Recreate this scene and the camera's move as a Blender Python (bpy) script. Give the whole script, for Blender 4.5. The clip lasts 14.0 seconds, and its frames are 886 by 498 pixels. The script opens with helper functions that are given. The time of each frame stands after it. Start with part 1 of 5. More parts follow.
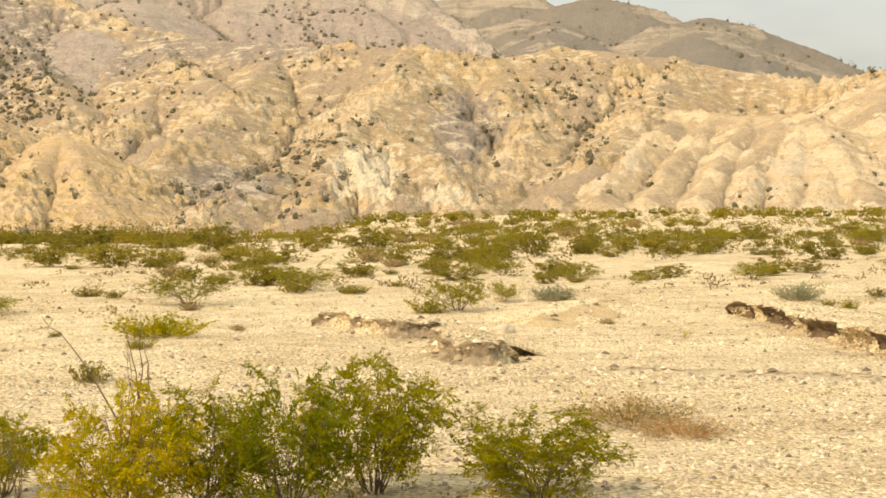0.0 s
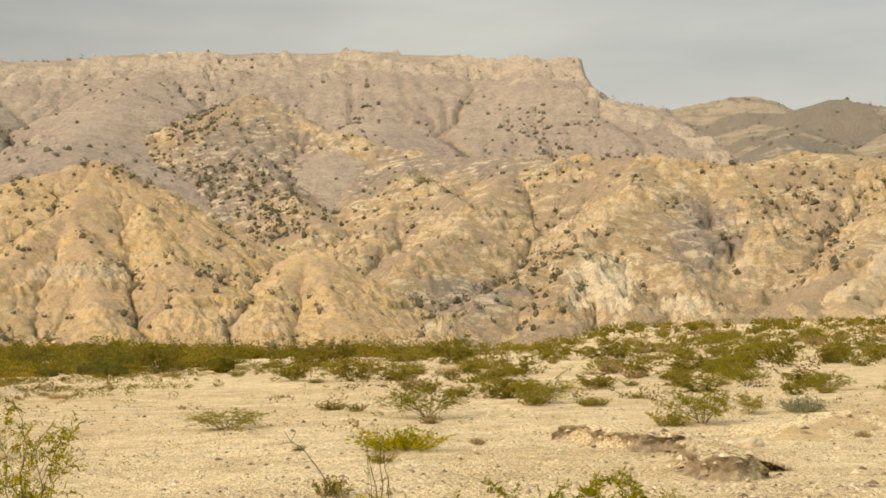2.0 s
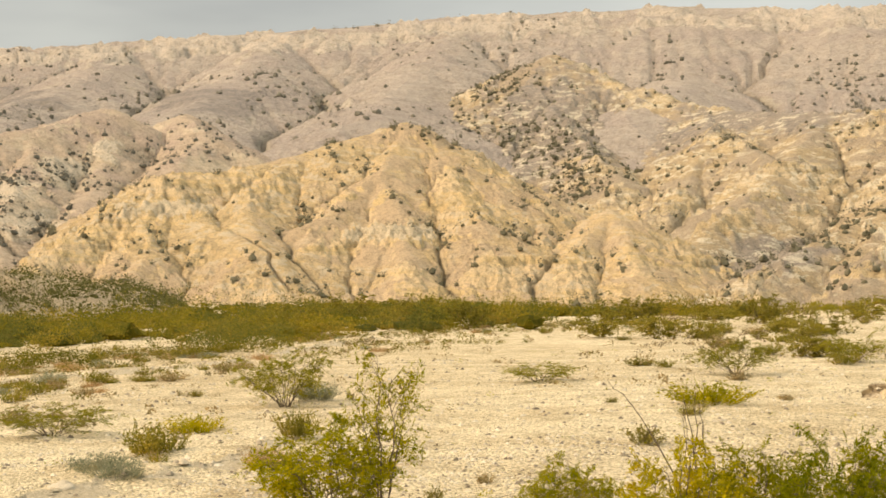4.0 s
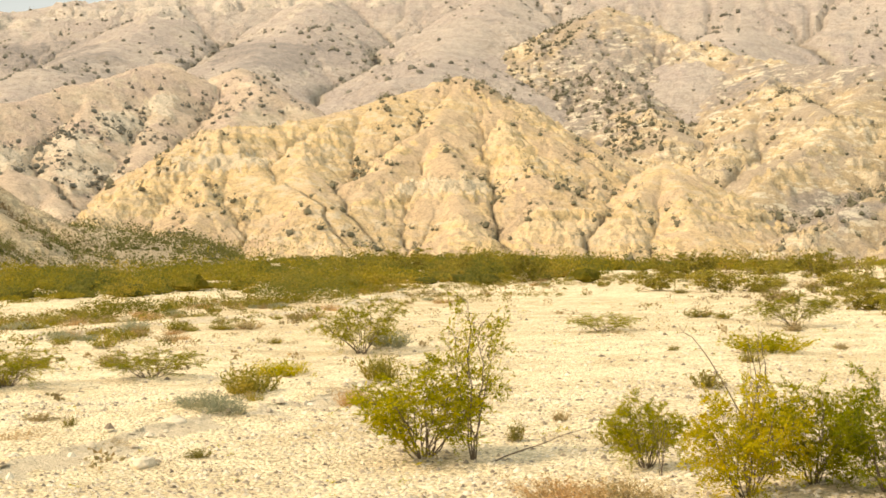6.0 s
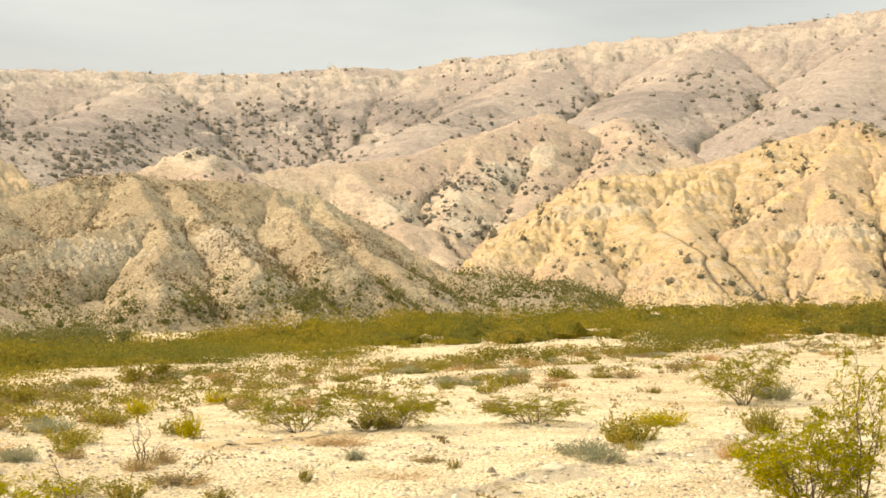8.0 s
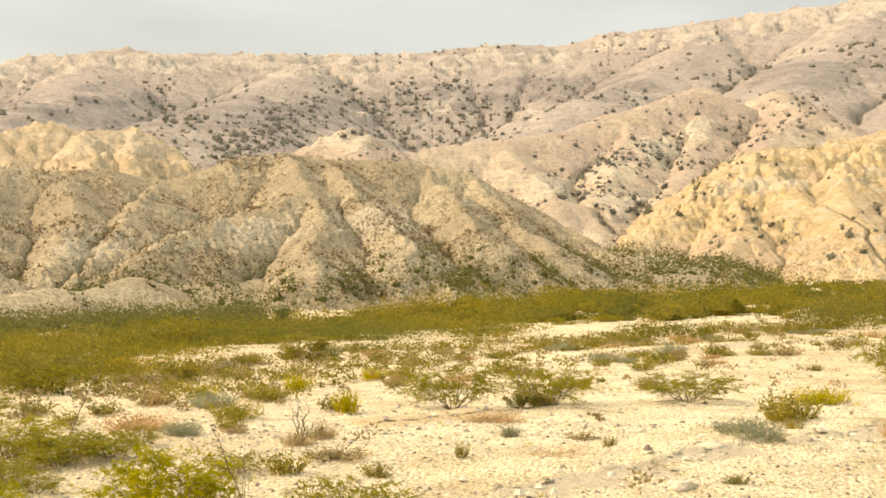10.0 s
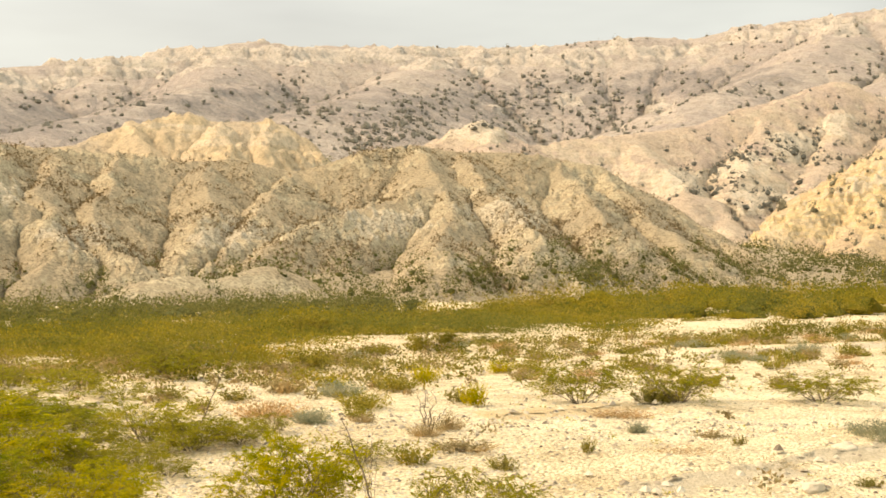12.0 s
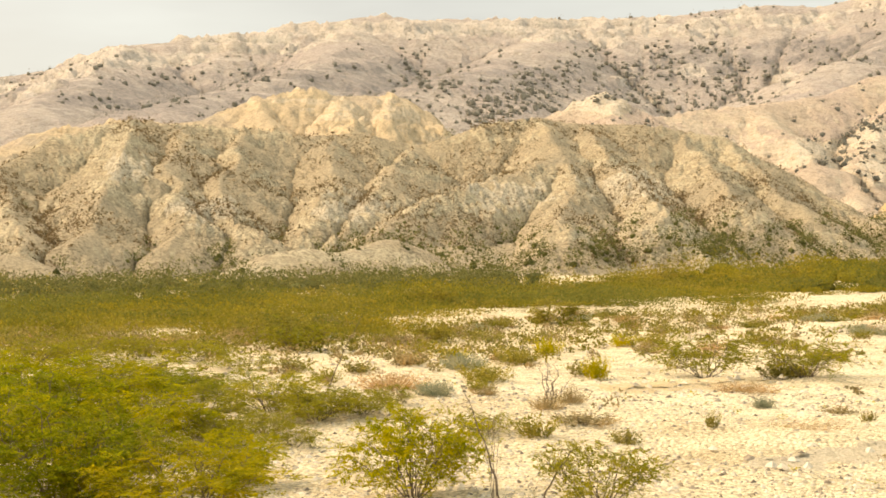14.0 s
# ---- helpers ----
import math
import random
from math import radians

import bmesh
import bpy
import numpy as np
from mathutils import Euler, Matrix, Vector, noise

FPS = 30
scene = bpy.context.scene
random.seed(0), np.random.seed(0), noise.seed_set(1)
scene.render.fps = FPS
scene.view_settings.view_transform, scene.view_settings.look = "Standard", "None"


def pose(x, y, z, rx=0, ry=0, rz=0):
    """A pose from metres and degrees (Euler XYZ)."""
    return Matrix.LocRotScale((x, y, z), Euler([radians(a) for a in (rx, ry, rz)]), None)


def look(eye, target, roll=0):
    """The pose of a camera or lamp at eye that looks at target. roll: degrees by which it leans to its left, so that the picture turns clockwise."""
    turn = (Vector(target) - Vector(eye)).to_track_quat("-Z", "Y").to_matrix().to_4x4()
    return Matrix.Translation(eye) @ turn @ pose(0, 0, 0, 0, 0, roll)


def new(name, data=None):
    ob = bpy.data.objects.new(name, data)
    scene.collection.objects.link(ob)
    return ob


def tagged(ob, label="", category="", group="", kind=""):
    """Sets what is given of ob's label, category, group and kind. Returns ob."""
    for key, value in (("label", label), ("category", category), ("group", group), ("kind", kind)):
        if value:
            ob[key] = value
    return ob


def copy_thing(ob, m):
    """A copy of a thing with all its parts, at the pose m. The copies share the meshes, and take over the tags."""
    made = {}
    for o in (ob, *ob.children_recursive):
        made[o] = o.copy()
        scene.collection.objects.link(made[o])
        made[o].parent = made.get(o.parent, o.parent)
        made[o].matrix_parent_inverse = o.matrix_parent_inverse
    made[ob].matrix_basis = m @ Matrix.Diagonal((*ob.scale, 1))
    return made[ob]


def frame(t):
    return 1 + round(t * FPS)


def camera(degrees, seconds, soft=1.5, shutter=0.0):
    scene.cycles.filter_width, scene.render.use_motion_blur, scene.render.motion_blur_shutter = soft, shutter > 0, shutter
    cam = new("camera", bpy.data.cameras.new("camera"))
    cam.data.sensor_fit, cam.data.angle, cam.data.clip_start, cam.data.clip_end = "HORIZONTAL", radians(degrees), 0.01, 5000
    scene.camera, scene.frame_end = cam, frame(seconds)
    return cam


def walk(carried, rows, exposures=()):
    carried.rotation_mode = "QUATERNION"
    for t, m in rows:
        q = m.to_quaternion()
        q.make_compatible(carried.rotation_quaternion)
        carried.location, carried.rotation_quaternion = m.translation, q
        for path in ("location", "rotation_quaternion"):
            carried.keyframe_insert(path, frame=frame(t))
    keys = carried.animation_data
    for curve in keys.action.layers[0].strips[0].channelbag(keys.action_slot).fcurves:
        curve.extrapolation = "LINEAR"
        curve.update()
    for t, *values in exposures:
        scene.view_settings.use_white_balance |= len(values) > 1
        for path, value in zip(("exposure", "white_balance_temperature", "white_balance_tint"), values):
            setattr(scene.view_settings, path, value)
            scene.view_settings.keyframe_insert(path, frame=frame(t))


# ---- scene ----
# ---- camera ----
EYE = 3.5
cam = camera(34.82, 14.0, soft=1.65)
# seconds, metres stepped forward, turn to the left, tilt up, lean
TURNS = (
    (0.0, 3.72, -1.73, -1.79, 0.08),
    (0.5, 6.23, 1.40, -0.63, -0.07),
    (1.0, 6.44, 5.68, 1.66, -0.24),
    (1.5, 6.50, 6.80, 2.84, -0.83),
    (2.0, 4.10, 7.84, 2.78, -0.80),
    (2.5, 4.49, 12.66, 1.42, -1.24),
    (3.0, 4.75, 18.82, 0.71, -1.45),
    (3.2, 4.42, 19.99, 1.10, -1.71),
    (5.3, 0.00, 19.32, 1.16, 0.52),
    (5.5, 0.00, 19.19, 0.84, 0.02),
    (6.0, 0.00, 22.22, -0.60, -0.45),
    (6.5, 0.00, 27.50, 2.33, 0.07),
    (7.0, 0.00, 31.84, 0.63, -0.02),
    (7.5, 0.00, 35.81, 1.59, -0.16),
    (8.0, 0.00, 37.50, 1.46, -0.26),
    (8.2, 0.00, 37.99, 1.37, -0.67),
    (10.3, 0.00, 45.01, 0.44, -0.52),
    (10.5, 0.00, 45.85, 0.35, -0.53),
    (11.0, 0.00, 47.17, 0.07, -0.21),
    (11.5, 0.00, 48.74, 0.19, -0.08),
    (12.0, 0.00, 48.96, 0.31, 0.23),
    (12.5, 0.00, 49.96, 0.14, -0.01),
    (13.0, 0.00, 51.02, -0.20, -0.06),
    (13.5, 0.00, 52.72, -0.90, 0.06),
    (14.0, 0.00, 53.90, -0.80, 0.13),
)
AHEAD = radians(6)
walk(cam, [(t, pose(-math.sin(AHEAD) * d, math.cos(AHEAD) * d, EYE, 90 + up, 0, turn) @ pose(0, 0, 0, 0, 0, lean)) for t, d, turn, up, lean in TURNS],
     exposures=[(0, -0.13, 8850, 20), (0.6, -0.17, 8650, 20), (1.2, -0.42, 8750, 20), (2.4, -0.46, 8850, 20), (3.2, -0.36, 8750, 21), (5.3, -0.02, 8350, 18), (6.5, 0.17, 8400, 19), (8.2, 0.17, 8500, 20), (14, 0.25, 8750, 20)])

# ---- world and sun ----
SUN_UP, SUN_TURN = radians(42), radians(-56)     # the sun stands behind the camera's left shoulder
world = bpy.data.worlds.new("world")
scene.world = world
world.use_nodes = True
wn, wl = world.node_tree.nodes, world.node_tree.links
sky = wn.new("ShaderNodeTexSky")
sky.sky_type, sky.sun_disc = "NISHITA", False
sky.sun_elevation, sky.sun_rotation = SUN_UP, radians(236)
sky.dust_density, sky.air_density, sky.ozone_density = 4.0, 1.0, 1.0
wco = wn.new("ShaderNodeTexCoord")
wmap = wn.new("ShaderNodeMapping")
wmap.inputs["Scale"].default_value = (2.0, 2.0, 9.0)
wnoise = wn.new("ShaderNodeTexNoise")
wnoise.inputs["Scale"].default_value, wnoise.inputs["Detail"].default_value = 1.6, 4.0
wramp = wn.new("ShaderNodeMapRange")
wramp.inputs["From Min"].default_value, wramp.inputs["From Max"].default_value = 0.35, 0.7
wramp.inputs["To Min"].default_value, wramp.inputs["To Max"].default_value = 0.5, 0.85
wmix = wn.new("ShaderNodeMix")
wmix.data_type = "RGBA"
wmix.inputs["B"].default_value = (6.15, 7.75, 8.5, 1)
wl.new(wco.outputs["Generated"], wmap.inputs["Vector"])
wl.new(wmap.outputs["Vector"], wnoise.inputs["Vector"])
wl.new(wnoise.outputs["Fac"], wramp.inputs["Value"])
wl.new(wramp.outputs["Result"], wmix.inputs["Factor"])
wl.new(sky.outputs["Color"], wmix.inputs["A"])
wsep = wn.new("ShaderNodeSeparateXYZ")
whigh = wn.new("ShaderNodeMapRange")    # thin cloud glows brighter overhead
whigh.inputs["From Min"].default_value, whigh.inputs["From Max"].default_value = 0.24, 0.75
whigh.inputs["To Min"].default_value, whigh.inputs["To Max"].default_value = 1.0, 1.75
weast = wn.new("ShaderNodeMapRange")    # and the haze is paler towards the east
weast.inputs["From Min"].default_value, weast.inputs["From Max"].default_value = -0.5, 0.1
weast.inputs["To Min"].default_value, weast.inputs["To Max"].default_value = 1.0, 1.22
wboth = wn.new("ShaderNodeMath")
wboth.operation = "MULTIPLY"
wveil = wn.new("ShaderNodeVectorMath")
wveil.operation = "SCALE"
wl.new(wco.outputs["Generated"], wsep.inputs[0])
wl.new(wsep.outputs["Z"], whigh.inputs["Value"])
wl.new(wmix.outputs["Result"], wveil.inputs[0])
wl.new(wsep.outputs["X"], weast.inputs["Value"])
wl.new(whigh.outputs["Result"], wboth.inputs[0])
wl.new(weast.outputs["Result"], wboth.inputs[1])
wl.new(wboth.outputs[0], wveil.inputs["Scale"])
wl.new(wveil.outputs[0], wn["Background"].inputs["Color"])
wn["Background"].inputs["Strength"].default_value = 0.110

sun = new("sun", bpy.data.lights.new("sun", "SUN"))
sun.data.energy, sun.data.angle, sun.data.color = 3.8, radians(3.0), (1.0, 0.93, 0.80)
to_sun = Vector((math.sin(SUN_TURN) * math.cos(SUN_UP), -abs(math.cos(SUN_TURN)) * math.cos(SUN_UP), math.sin(SUN_UP)))
sun.matrix_world = look(to_sun * 50, (0, 0, 0))


# ---- noise ----
RNG = np.random.default_rng(7)
PERM = RNG.permutation(256)
GRAD = np.stack([np.cos(np.arange(256) * 2.399), np.sin(np.arange(256) * 2.399)], -1)


def perlin(x, y):
    xi, yi = np.floor(x).astype(int), np.floor(y).astype(int)
    u, v = x - xi, y - yi
    su, sv = u * u * u * (u * (u * 6 - 15) + 10), v * v * v * (v * (v * 6 - 15) + 10)

    def g(a, b):
        h = GRAD[PERM[(PERM[(xi + a) & 255] + yi + b) & 255]]
        return h[..., 0] * (u - a) + h[..., 1] * (v - b)

    low = g(0, 0) + su * (g(1, 0) - g(0, 0))
    high = g(0, 1) + su * (g(1, 1) - g(0, 1))
    return (low + sv * (high - low)) * 1.5


def fbm(x, y, octaves=4, gain=0.5):
    out, amp = 0.0, 1.0
    for k in range(octaves):
        out = out + amp * perlin(x + 17.3 * k, y - 9.1 * k)
        x, y, amp = x * 2.03, y * 2.03, amp * gain
    return out


def ridged(x, y, octaves=4, gain=0.5):
    out, amp = 0.0, 1.0
    for k in range(octaves):
        out = out + amp * (1 - 2 * np.abs(perlin(x + 31.7 * k, y + 5.3 * k)))
        x, y, amp = x * 2.1, y * 2.1, amp * gain
    return out


def smooth(a, b, v):
    v = np.clip((v - a) / (b - a), 0, 1)
    return v * v * (3 - 2 * v)


# ---- materials ----
def node(nt, kind, **values):
    n = nt.nodes.new(kind)
    for key, value in values.items():
        n.inputs[key.replace("_", " ")].default_value = value
    return n


def noise_node(nt, co, scale, detail=4.0, rough=0.55):
    n = node(nt, "ShaderNodeTexNoise", Scale=scale, Detail=detail, Roughness=rough)
    nt.links.new(co, n.inputs["Vector"])
    return n.outputs["Fac"]


def ramp(nt, fac, stops):
    n = nt.nodes.new("ShaderNodeValToRGB")
    while len(n.color_ramp.elements) < len(stops):
        n.color_ramp.elements.new(0.5)
    for e, (p, c) in zip(n.color_ramp.elements, stops):
        e.position, e.color = p, (*c, 1) if len(c) == 3 else c
    nt.links.new(fac, n.inputs["Fac"])
    return n.outputs["Color"]


def mix(nt, fac, a, b, how="MIX"):
    n = nt.nodes.new("ShaderNodeMix")
    n.data_type, n.blend_type = "RGBA", how
    for sock, v in (("Factor", fac), ("A", a), ("B", b)):
        if isinstance(v, (int, float)):
            n.inputs[sock].default_value = v
        elif isinstance(v, tuple):
            n.inputs[sock].default_value = (*v, 1)
        else:
            nt.links.new(v, n.inputs[sock])
    return n.outputs["Result"]


def span(nt, v, a, b, lo=0.0, hi=1.0):
    n = node(nt, "ShaderNodeMapRange", From_Min=a, From_Max=b, To_Min=lo, To_Max=hi)
    nt.links.new(v, n.inputs["Value"])
    return n.outputs["Result"]


def math_node(nt, how, a, b):
    n = nt.nodes.new("ShaderNodeMath")
    n.operation = how
    for i, v in enumerate((a, b)):
        if isinstance(v, (int, float)):
            n.inputs[i].default_value = v
        else:
            nt.links.new(v, n.inputs[i])
    return n.outputs[0]


def start(name, rough=0.95):
    m = bpy.data.materials.new(name)
    m.use_nodes = True
    nt = m.node_tree
    b = nt.nodes["Principled BSDF"]
    b.inputs["Roughness"].default_value = rough
    b.inputs["Specular IOR Level"].default_value = 0.15
    co = nt.nodes.new("ShaderNodeTexCoord").outputs["Object"]
    return m, nt, b, co


def bump(nt, b, height, strength, distance):
    n = node(nt, "ShaderNodeBump", Strength=strength, Distance=distance)
    nt.links.new(height, n.inputs["Height"])
    nt.links.new(n.outputs["Normal"], b.inputs["Normal"])


def rock_material(name, bare, soil, tint, size, steep=(0.55, 0.9), strata=0.7, scrub=None, chalk=(0.60, 0.51, 0.37), speck=0.0, ledgy=0.0):
    """Weathered rock: outcrops where the crags are, soil on the gentle slopes, tinted in patches, bedded in z."""
    m, nt, b, co = start(name)
    geo = nt.nodes.new("ShaderNodeNewGeometry")
    sep = nt.nodes.new("ShaderNodeSeparateXYZ")
    nt.links.new(geo.outputs["Normal"], sep.inputs[0])
    crag = nt.nodes.new("ShaderNodeAttribute")
    crag.attribute_name = "crag"
    crag = crag.outputs["Fac"]
    broad = noise_node(nt, co, 0.9 / size, 5)
    middle = noise_node(nt, co, 4.0 / size, 6, 0.62)
    fine = noise_node(nt, co, 26.0 / size, 6, 0.72)
    grain = noise_node(nt, co, 110.0 / size, 3, 0.7)
    # beds: noise stretched flat, tipped a little
    tip = nt.nodes.new("ShaderNodeMapping")
    tip.inputs["Rotation"].default_value = (0.12, 0.2, 0)
    tip.inputs["Scale"].default_value = (0.8 / size, 0.8 / size, 11.0 / size)
    nt.links.new(co, tip.inputs["Vector"])
    beds = noise_node(nt, tip.outputs["Vector"], 1.0, 5, 0.65)
    ledge = nt.nodes.new("ShaderNodeMapping")
    ledge.inputs["Rotation"].default_value = (0.30, 0.42, 0)
    ledge.inputs["Scale"].default_value = (5.5 / size, 5.5 / size, 15.0 / size)
    nt.links.new(co, ledge.inputs["Vector"])
    ledges = noise_node(nt, ledge.outputs["Vector"], 1.0, 5, 0.7)
    slope = math_node(nt, "ADD", sep.outputs["Z"], math_node(nt, "MULTIPLY", math_node(nt, "SUBTRACT", middle, 0.5), 0.9))
    gentle = span(nt, slope, steep[0], steep[1])
    rock = mix(nt, math_node(nt, "MULTIPLY", span(nt, beds, 0.46, 0.54), strata), bare, tint)
    ground = mix(nt, span(nt, math_node(nt, "ADD", broad, math_node(nt, "MULTIPLY", middle, 0.5)), 0.69, 0.79), soil, mix(nt, 0.55, soil, tint))
    shown = math_node(nt, "ADD", math_node(nt, "MULTIPLY", math_node(nt, "SUBTRACT", 1.0, gentle), 0.75), math_node(nt, "MULTIPLY", math_node(nt, "MULTIPLY", crag, span(nt, middle, 0.3, 0.55)), 0.8))
    col = mix(nt, span(nt, shown, 0.38, 0.52), ground, rock)
    # grey scrubby slopes, with the blue-grey of distance haze painted into their colour
    scrub_haze = nt.nodes.new("ShaderNodeAttribute")
    scrub_haze.attribute_name = "scrub_haze"
    col = mix(nt, math_node(nt, "MULTIPLY", scrub_haze.outputs["Fac"], 0.8), col, mix(nt, span(nt, middle, 0.4, 0.6), (0.245, 0.218, 0.195), (0.325, 0.28, 0.24)))
    col = mix(nt, span(nt, math_node(nt, "ADD", crag, math_node(nt, "MULTIPLY", math_node(nt, "SUBTRACT", fine, 0.5), 1.6)), 1.30, 1.48), col, chalk)
    col = mix(nt, 1.0, col, ramp(nt, fine, ((0.30, (0.62, 0.61, 0.59)), (0.48, (1.0, 1.0, 1.0)), (0.70, (1.22, 1.20, 1.15)))), "MULTIPLY")
    col = mix(nt, 1.0, col, ramp(nt, grain, ((0.34, (0.78, 0.77, 0.75)), (0.48, (1.0, 1.0, 1.0)), (0.66, (1.12, 1.12, 1.1)))), "MULTIPLY")
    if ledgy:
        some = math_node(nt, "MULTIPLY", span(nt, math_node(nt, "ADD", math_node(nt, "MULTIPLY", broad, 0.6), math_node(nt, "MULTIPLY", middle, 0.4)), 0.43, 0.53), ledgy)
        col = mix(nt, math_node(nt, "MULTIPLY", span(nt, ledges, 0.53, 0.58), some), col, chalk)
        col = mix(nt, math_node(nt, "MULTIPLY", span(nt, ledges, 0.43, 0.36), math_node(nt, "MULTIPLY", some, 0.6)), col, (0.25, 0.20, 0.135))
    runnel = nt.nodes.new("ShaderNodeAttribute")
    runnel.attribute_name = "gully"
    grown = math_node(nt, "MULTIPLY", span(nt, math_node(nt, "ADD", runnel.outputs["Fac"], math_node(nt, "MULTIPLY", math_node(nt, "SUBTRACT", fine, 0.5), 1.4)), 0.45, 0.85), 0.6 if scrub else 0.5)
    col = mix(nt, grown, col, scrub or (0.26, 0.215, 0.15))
    if speck:
        dots = noise_node(nt, co, 70.0 / size, 2, 0.5)
        col = mix(nt, math_node(nt, "MULTIPLY", span(nt, dots, 0.60, 0.66), speck), col, (0.13, 0.11, 0.07))
    if scrub:
        tufts = noise_node(nt, co, 38.0 / size, 3, 0.65)
        cover = math_node(nt, "MULTIPLY", span(nt, tufts, 0.50, 0.56), span(nt, middle, 0.36, 0.56, 0.3, 1.0))
        col = mix(nt, math_node(nt, "MULTIPLY", cover, 0.75), col, scrub)
    nt.links.new(col, b.inputs["Base Color"])
    bump(nt, b, math_node(nt, "ADD", math_node(nt, "ADD", fine, math_node(nt, "MULTIPLY", grain, 0.35)), math_node(nt, "MULTIPLY", ledges, 0.8)), 0.9, size * 0.034)
    return m


# pinkish-grey rock; distance haze is baked into these paler, greyer base colours
HAZED_FAR_ROCK = rock_material("hazed_far_rock", (0.521, 0.456, 0.364), (0.407, 0.341, 0.287), (0.447, 0.381, 0.309), 110, speck=0.3, ledgy=0.45, chalk=(0.55, 0.472, 0.382))
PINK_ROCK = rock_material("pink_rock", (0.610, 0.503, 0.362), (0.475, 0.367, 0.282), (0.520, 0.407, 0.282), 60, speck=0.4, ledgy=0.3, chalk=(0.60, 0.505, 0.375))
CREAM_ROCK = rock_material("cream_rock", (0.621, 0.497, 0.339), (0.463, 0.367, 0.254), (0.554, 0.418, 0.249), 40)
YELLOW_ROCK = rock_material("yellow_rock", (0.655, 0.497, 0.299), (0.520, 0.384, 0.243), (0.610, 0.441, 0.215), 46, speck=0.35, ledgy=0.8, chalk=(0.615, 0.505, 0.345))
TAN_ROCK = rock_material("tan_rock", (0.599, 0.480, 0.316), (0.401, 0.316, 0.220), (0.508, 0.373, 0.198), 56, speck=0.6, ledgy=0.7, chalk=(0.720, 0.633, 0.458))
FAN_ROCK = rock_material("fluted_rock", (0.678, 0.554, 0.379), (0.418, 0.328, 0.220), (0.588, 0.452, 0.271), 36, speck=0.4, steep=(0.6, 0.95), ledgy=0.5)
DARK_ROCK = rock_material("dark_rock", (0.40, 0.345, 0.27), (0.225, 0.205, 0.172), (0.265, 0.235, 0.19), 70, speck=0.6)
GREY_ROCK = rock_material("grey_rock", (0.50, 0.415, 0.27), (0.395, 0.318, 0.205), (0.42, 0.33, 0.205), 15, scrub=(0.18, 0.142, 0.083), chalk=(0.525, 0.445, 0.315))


def gravel_material():
    m, nt, b, co = start("river_gravel")
    broad = noise_node(nt, co, 0.05, 4)
    patch = noise_node(nt, co, 0.35, 5, 0.6)
    vor = node(nt, "ShaderNodeTexVoronoi", Scale=13.0)
    nt.links.new(co, vor.inputs["Vector"])
    grit = noise_node(nt, co, 24.0, 5, 0.7)
    col = mix(nt, span(nt, broad, 0.4, 0.65), (0.715, 0.612, 0.412), (0.63, 0.522, 0.335))
    col = mix(nt, span(nt, patch, 0.50, 0.66, 0, 0.7), col, (0.53, 0.42, 0.25))
    streak = nt.nodes.new("ShaderNodeMapping")
    streak.inputs["Rotation"].default_value = (0, 0, 0.5)
    streak.inputs["Scale"].default_value = (0.05, 0.45, 1)
    nt.links.new(co, streak.inputs["Vector"])
    lines = noise_node(nt, streak.outputs["Vector"], 1.0, 5, 0.65)
    col = mix(nt, span(nt, lines, 0.52, 0.64, 0, 0.6), col, (0.50, 0.395, 0.235))
    blot = noise_node(nt, co, 1.1, 5, 0.7)
    col = mix(nt, 1.0, col, ramp(nt, blot, ((0.32, (0.82, 0.80, 0.77)), (0.5, (1.0, 1.0, 1.0)), (0.66, (1.14, 1.14, 1.14)))), "MULTIPLY")
    tone = ramp(nt, vor.outputs["Color"], ((0.0, (0.52, 0.49, 0.44)), (0.30, (0.98, 0.97, 0.95)), (1.0, (1.15, 1.15, 1.15))))
    col = mix(nt, 1.0, col, tone, "MULTIPLY")
    col = mix(nt, 1.0, col, ramp(nt, vor.outputs["Distance"], ((0.25, (1.2, 1.2, 1.2)), (0.5, (1.06, 1.05, 1.03)), (0.78, (0.76, 0.73, 0.69)))), "MULTIPLY")
    col = mix(nt, 1.0, col, ramp(nt, grit, ((0.34, (0.74, 0.715, 0.67)), (0.47, (1.0, 1.0, 1.0)), (0.7, (1.14, 1.14, 1.14)))), "MULTIPLY")
    nt.links.new(col, b.inputs["Base Color"])
    bump(nt, b, math_node(nt, "ADD", math_node(nt, "MULTIPLY", vor.outputs["Distance"], -1.0), math_node(nt, "MULTIPLY", grit, 0.7)), 1.0, 0.08)
    return m


GRAVEL = gravel_material()


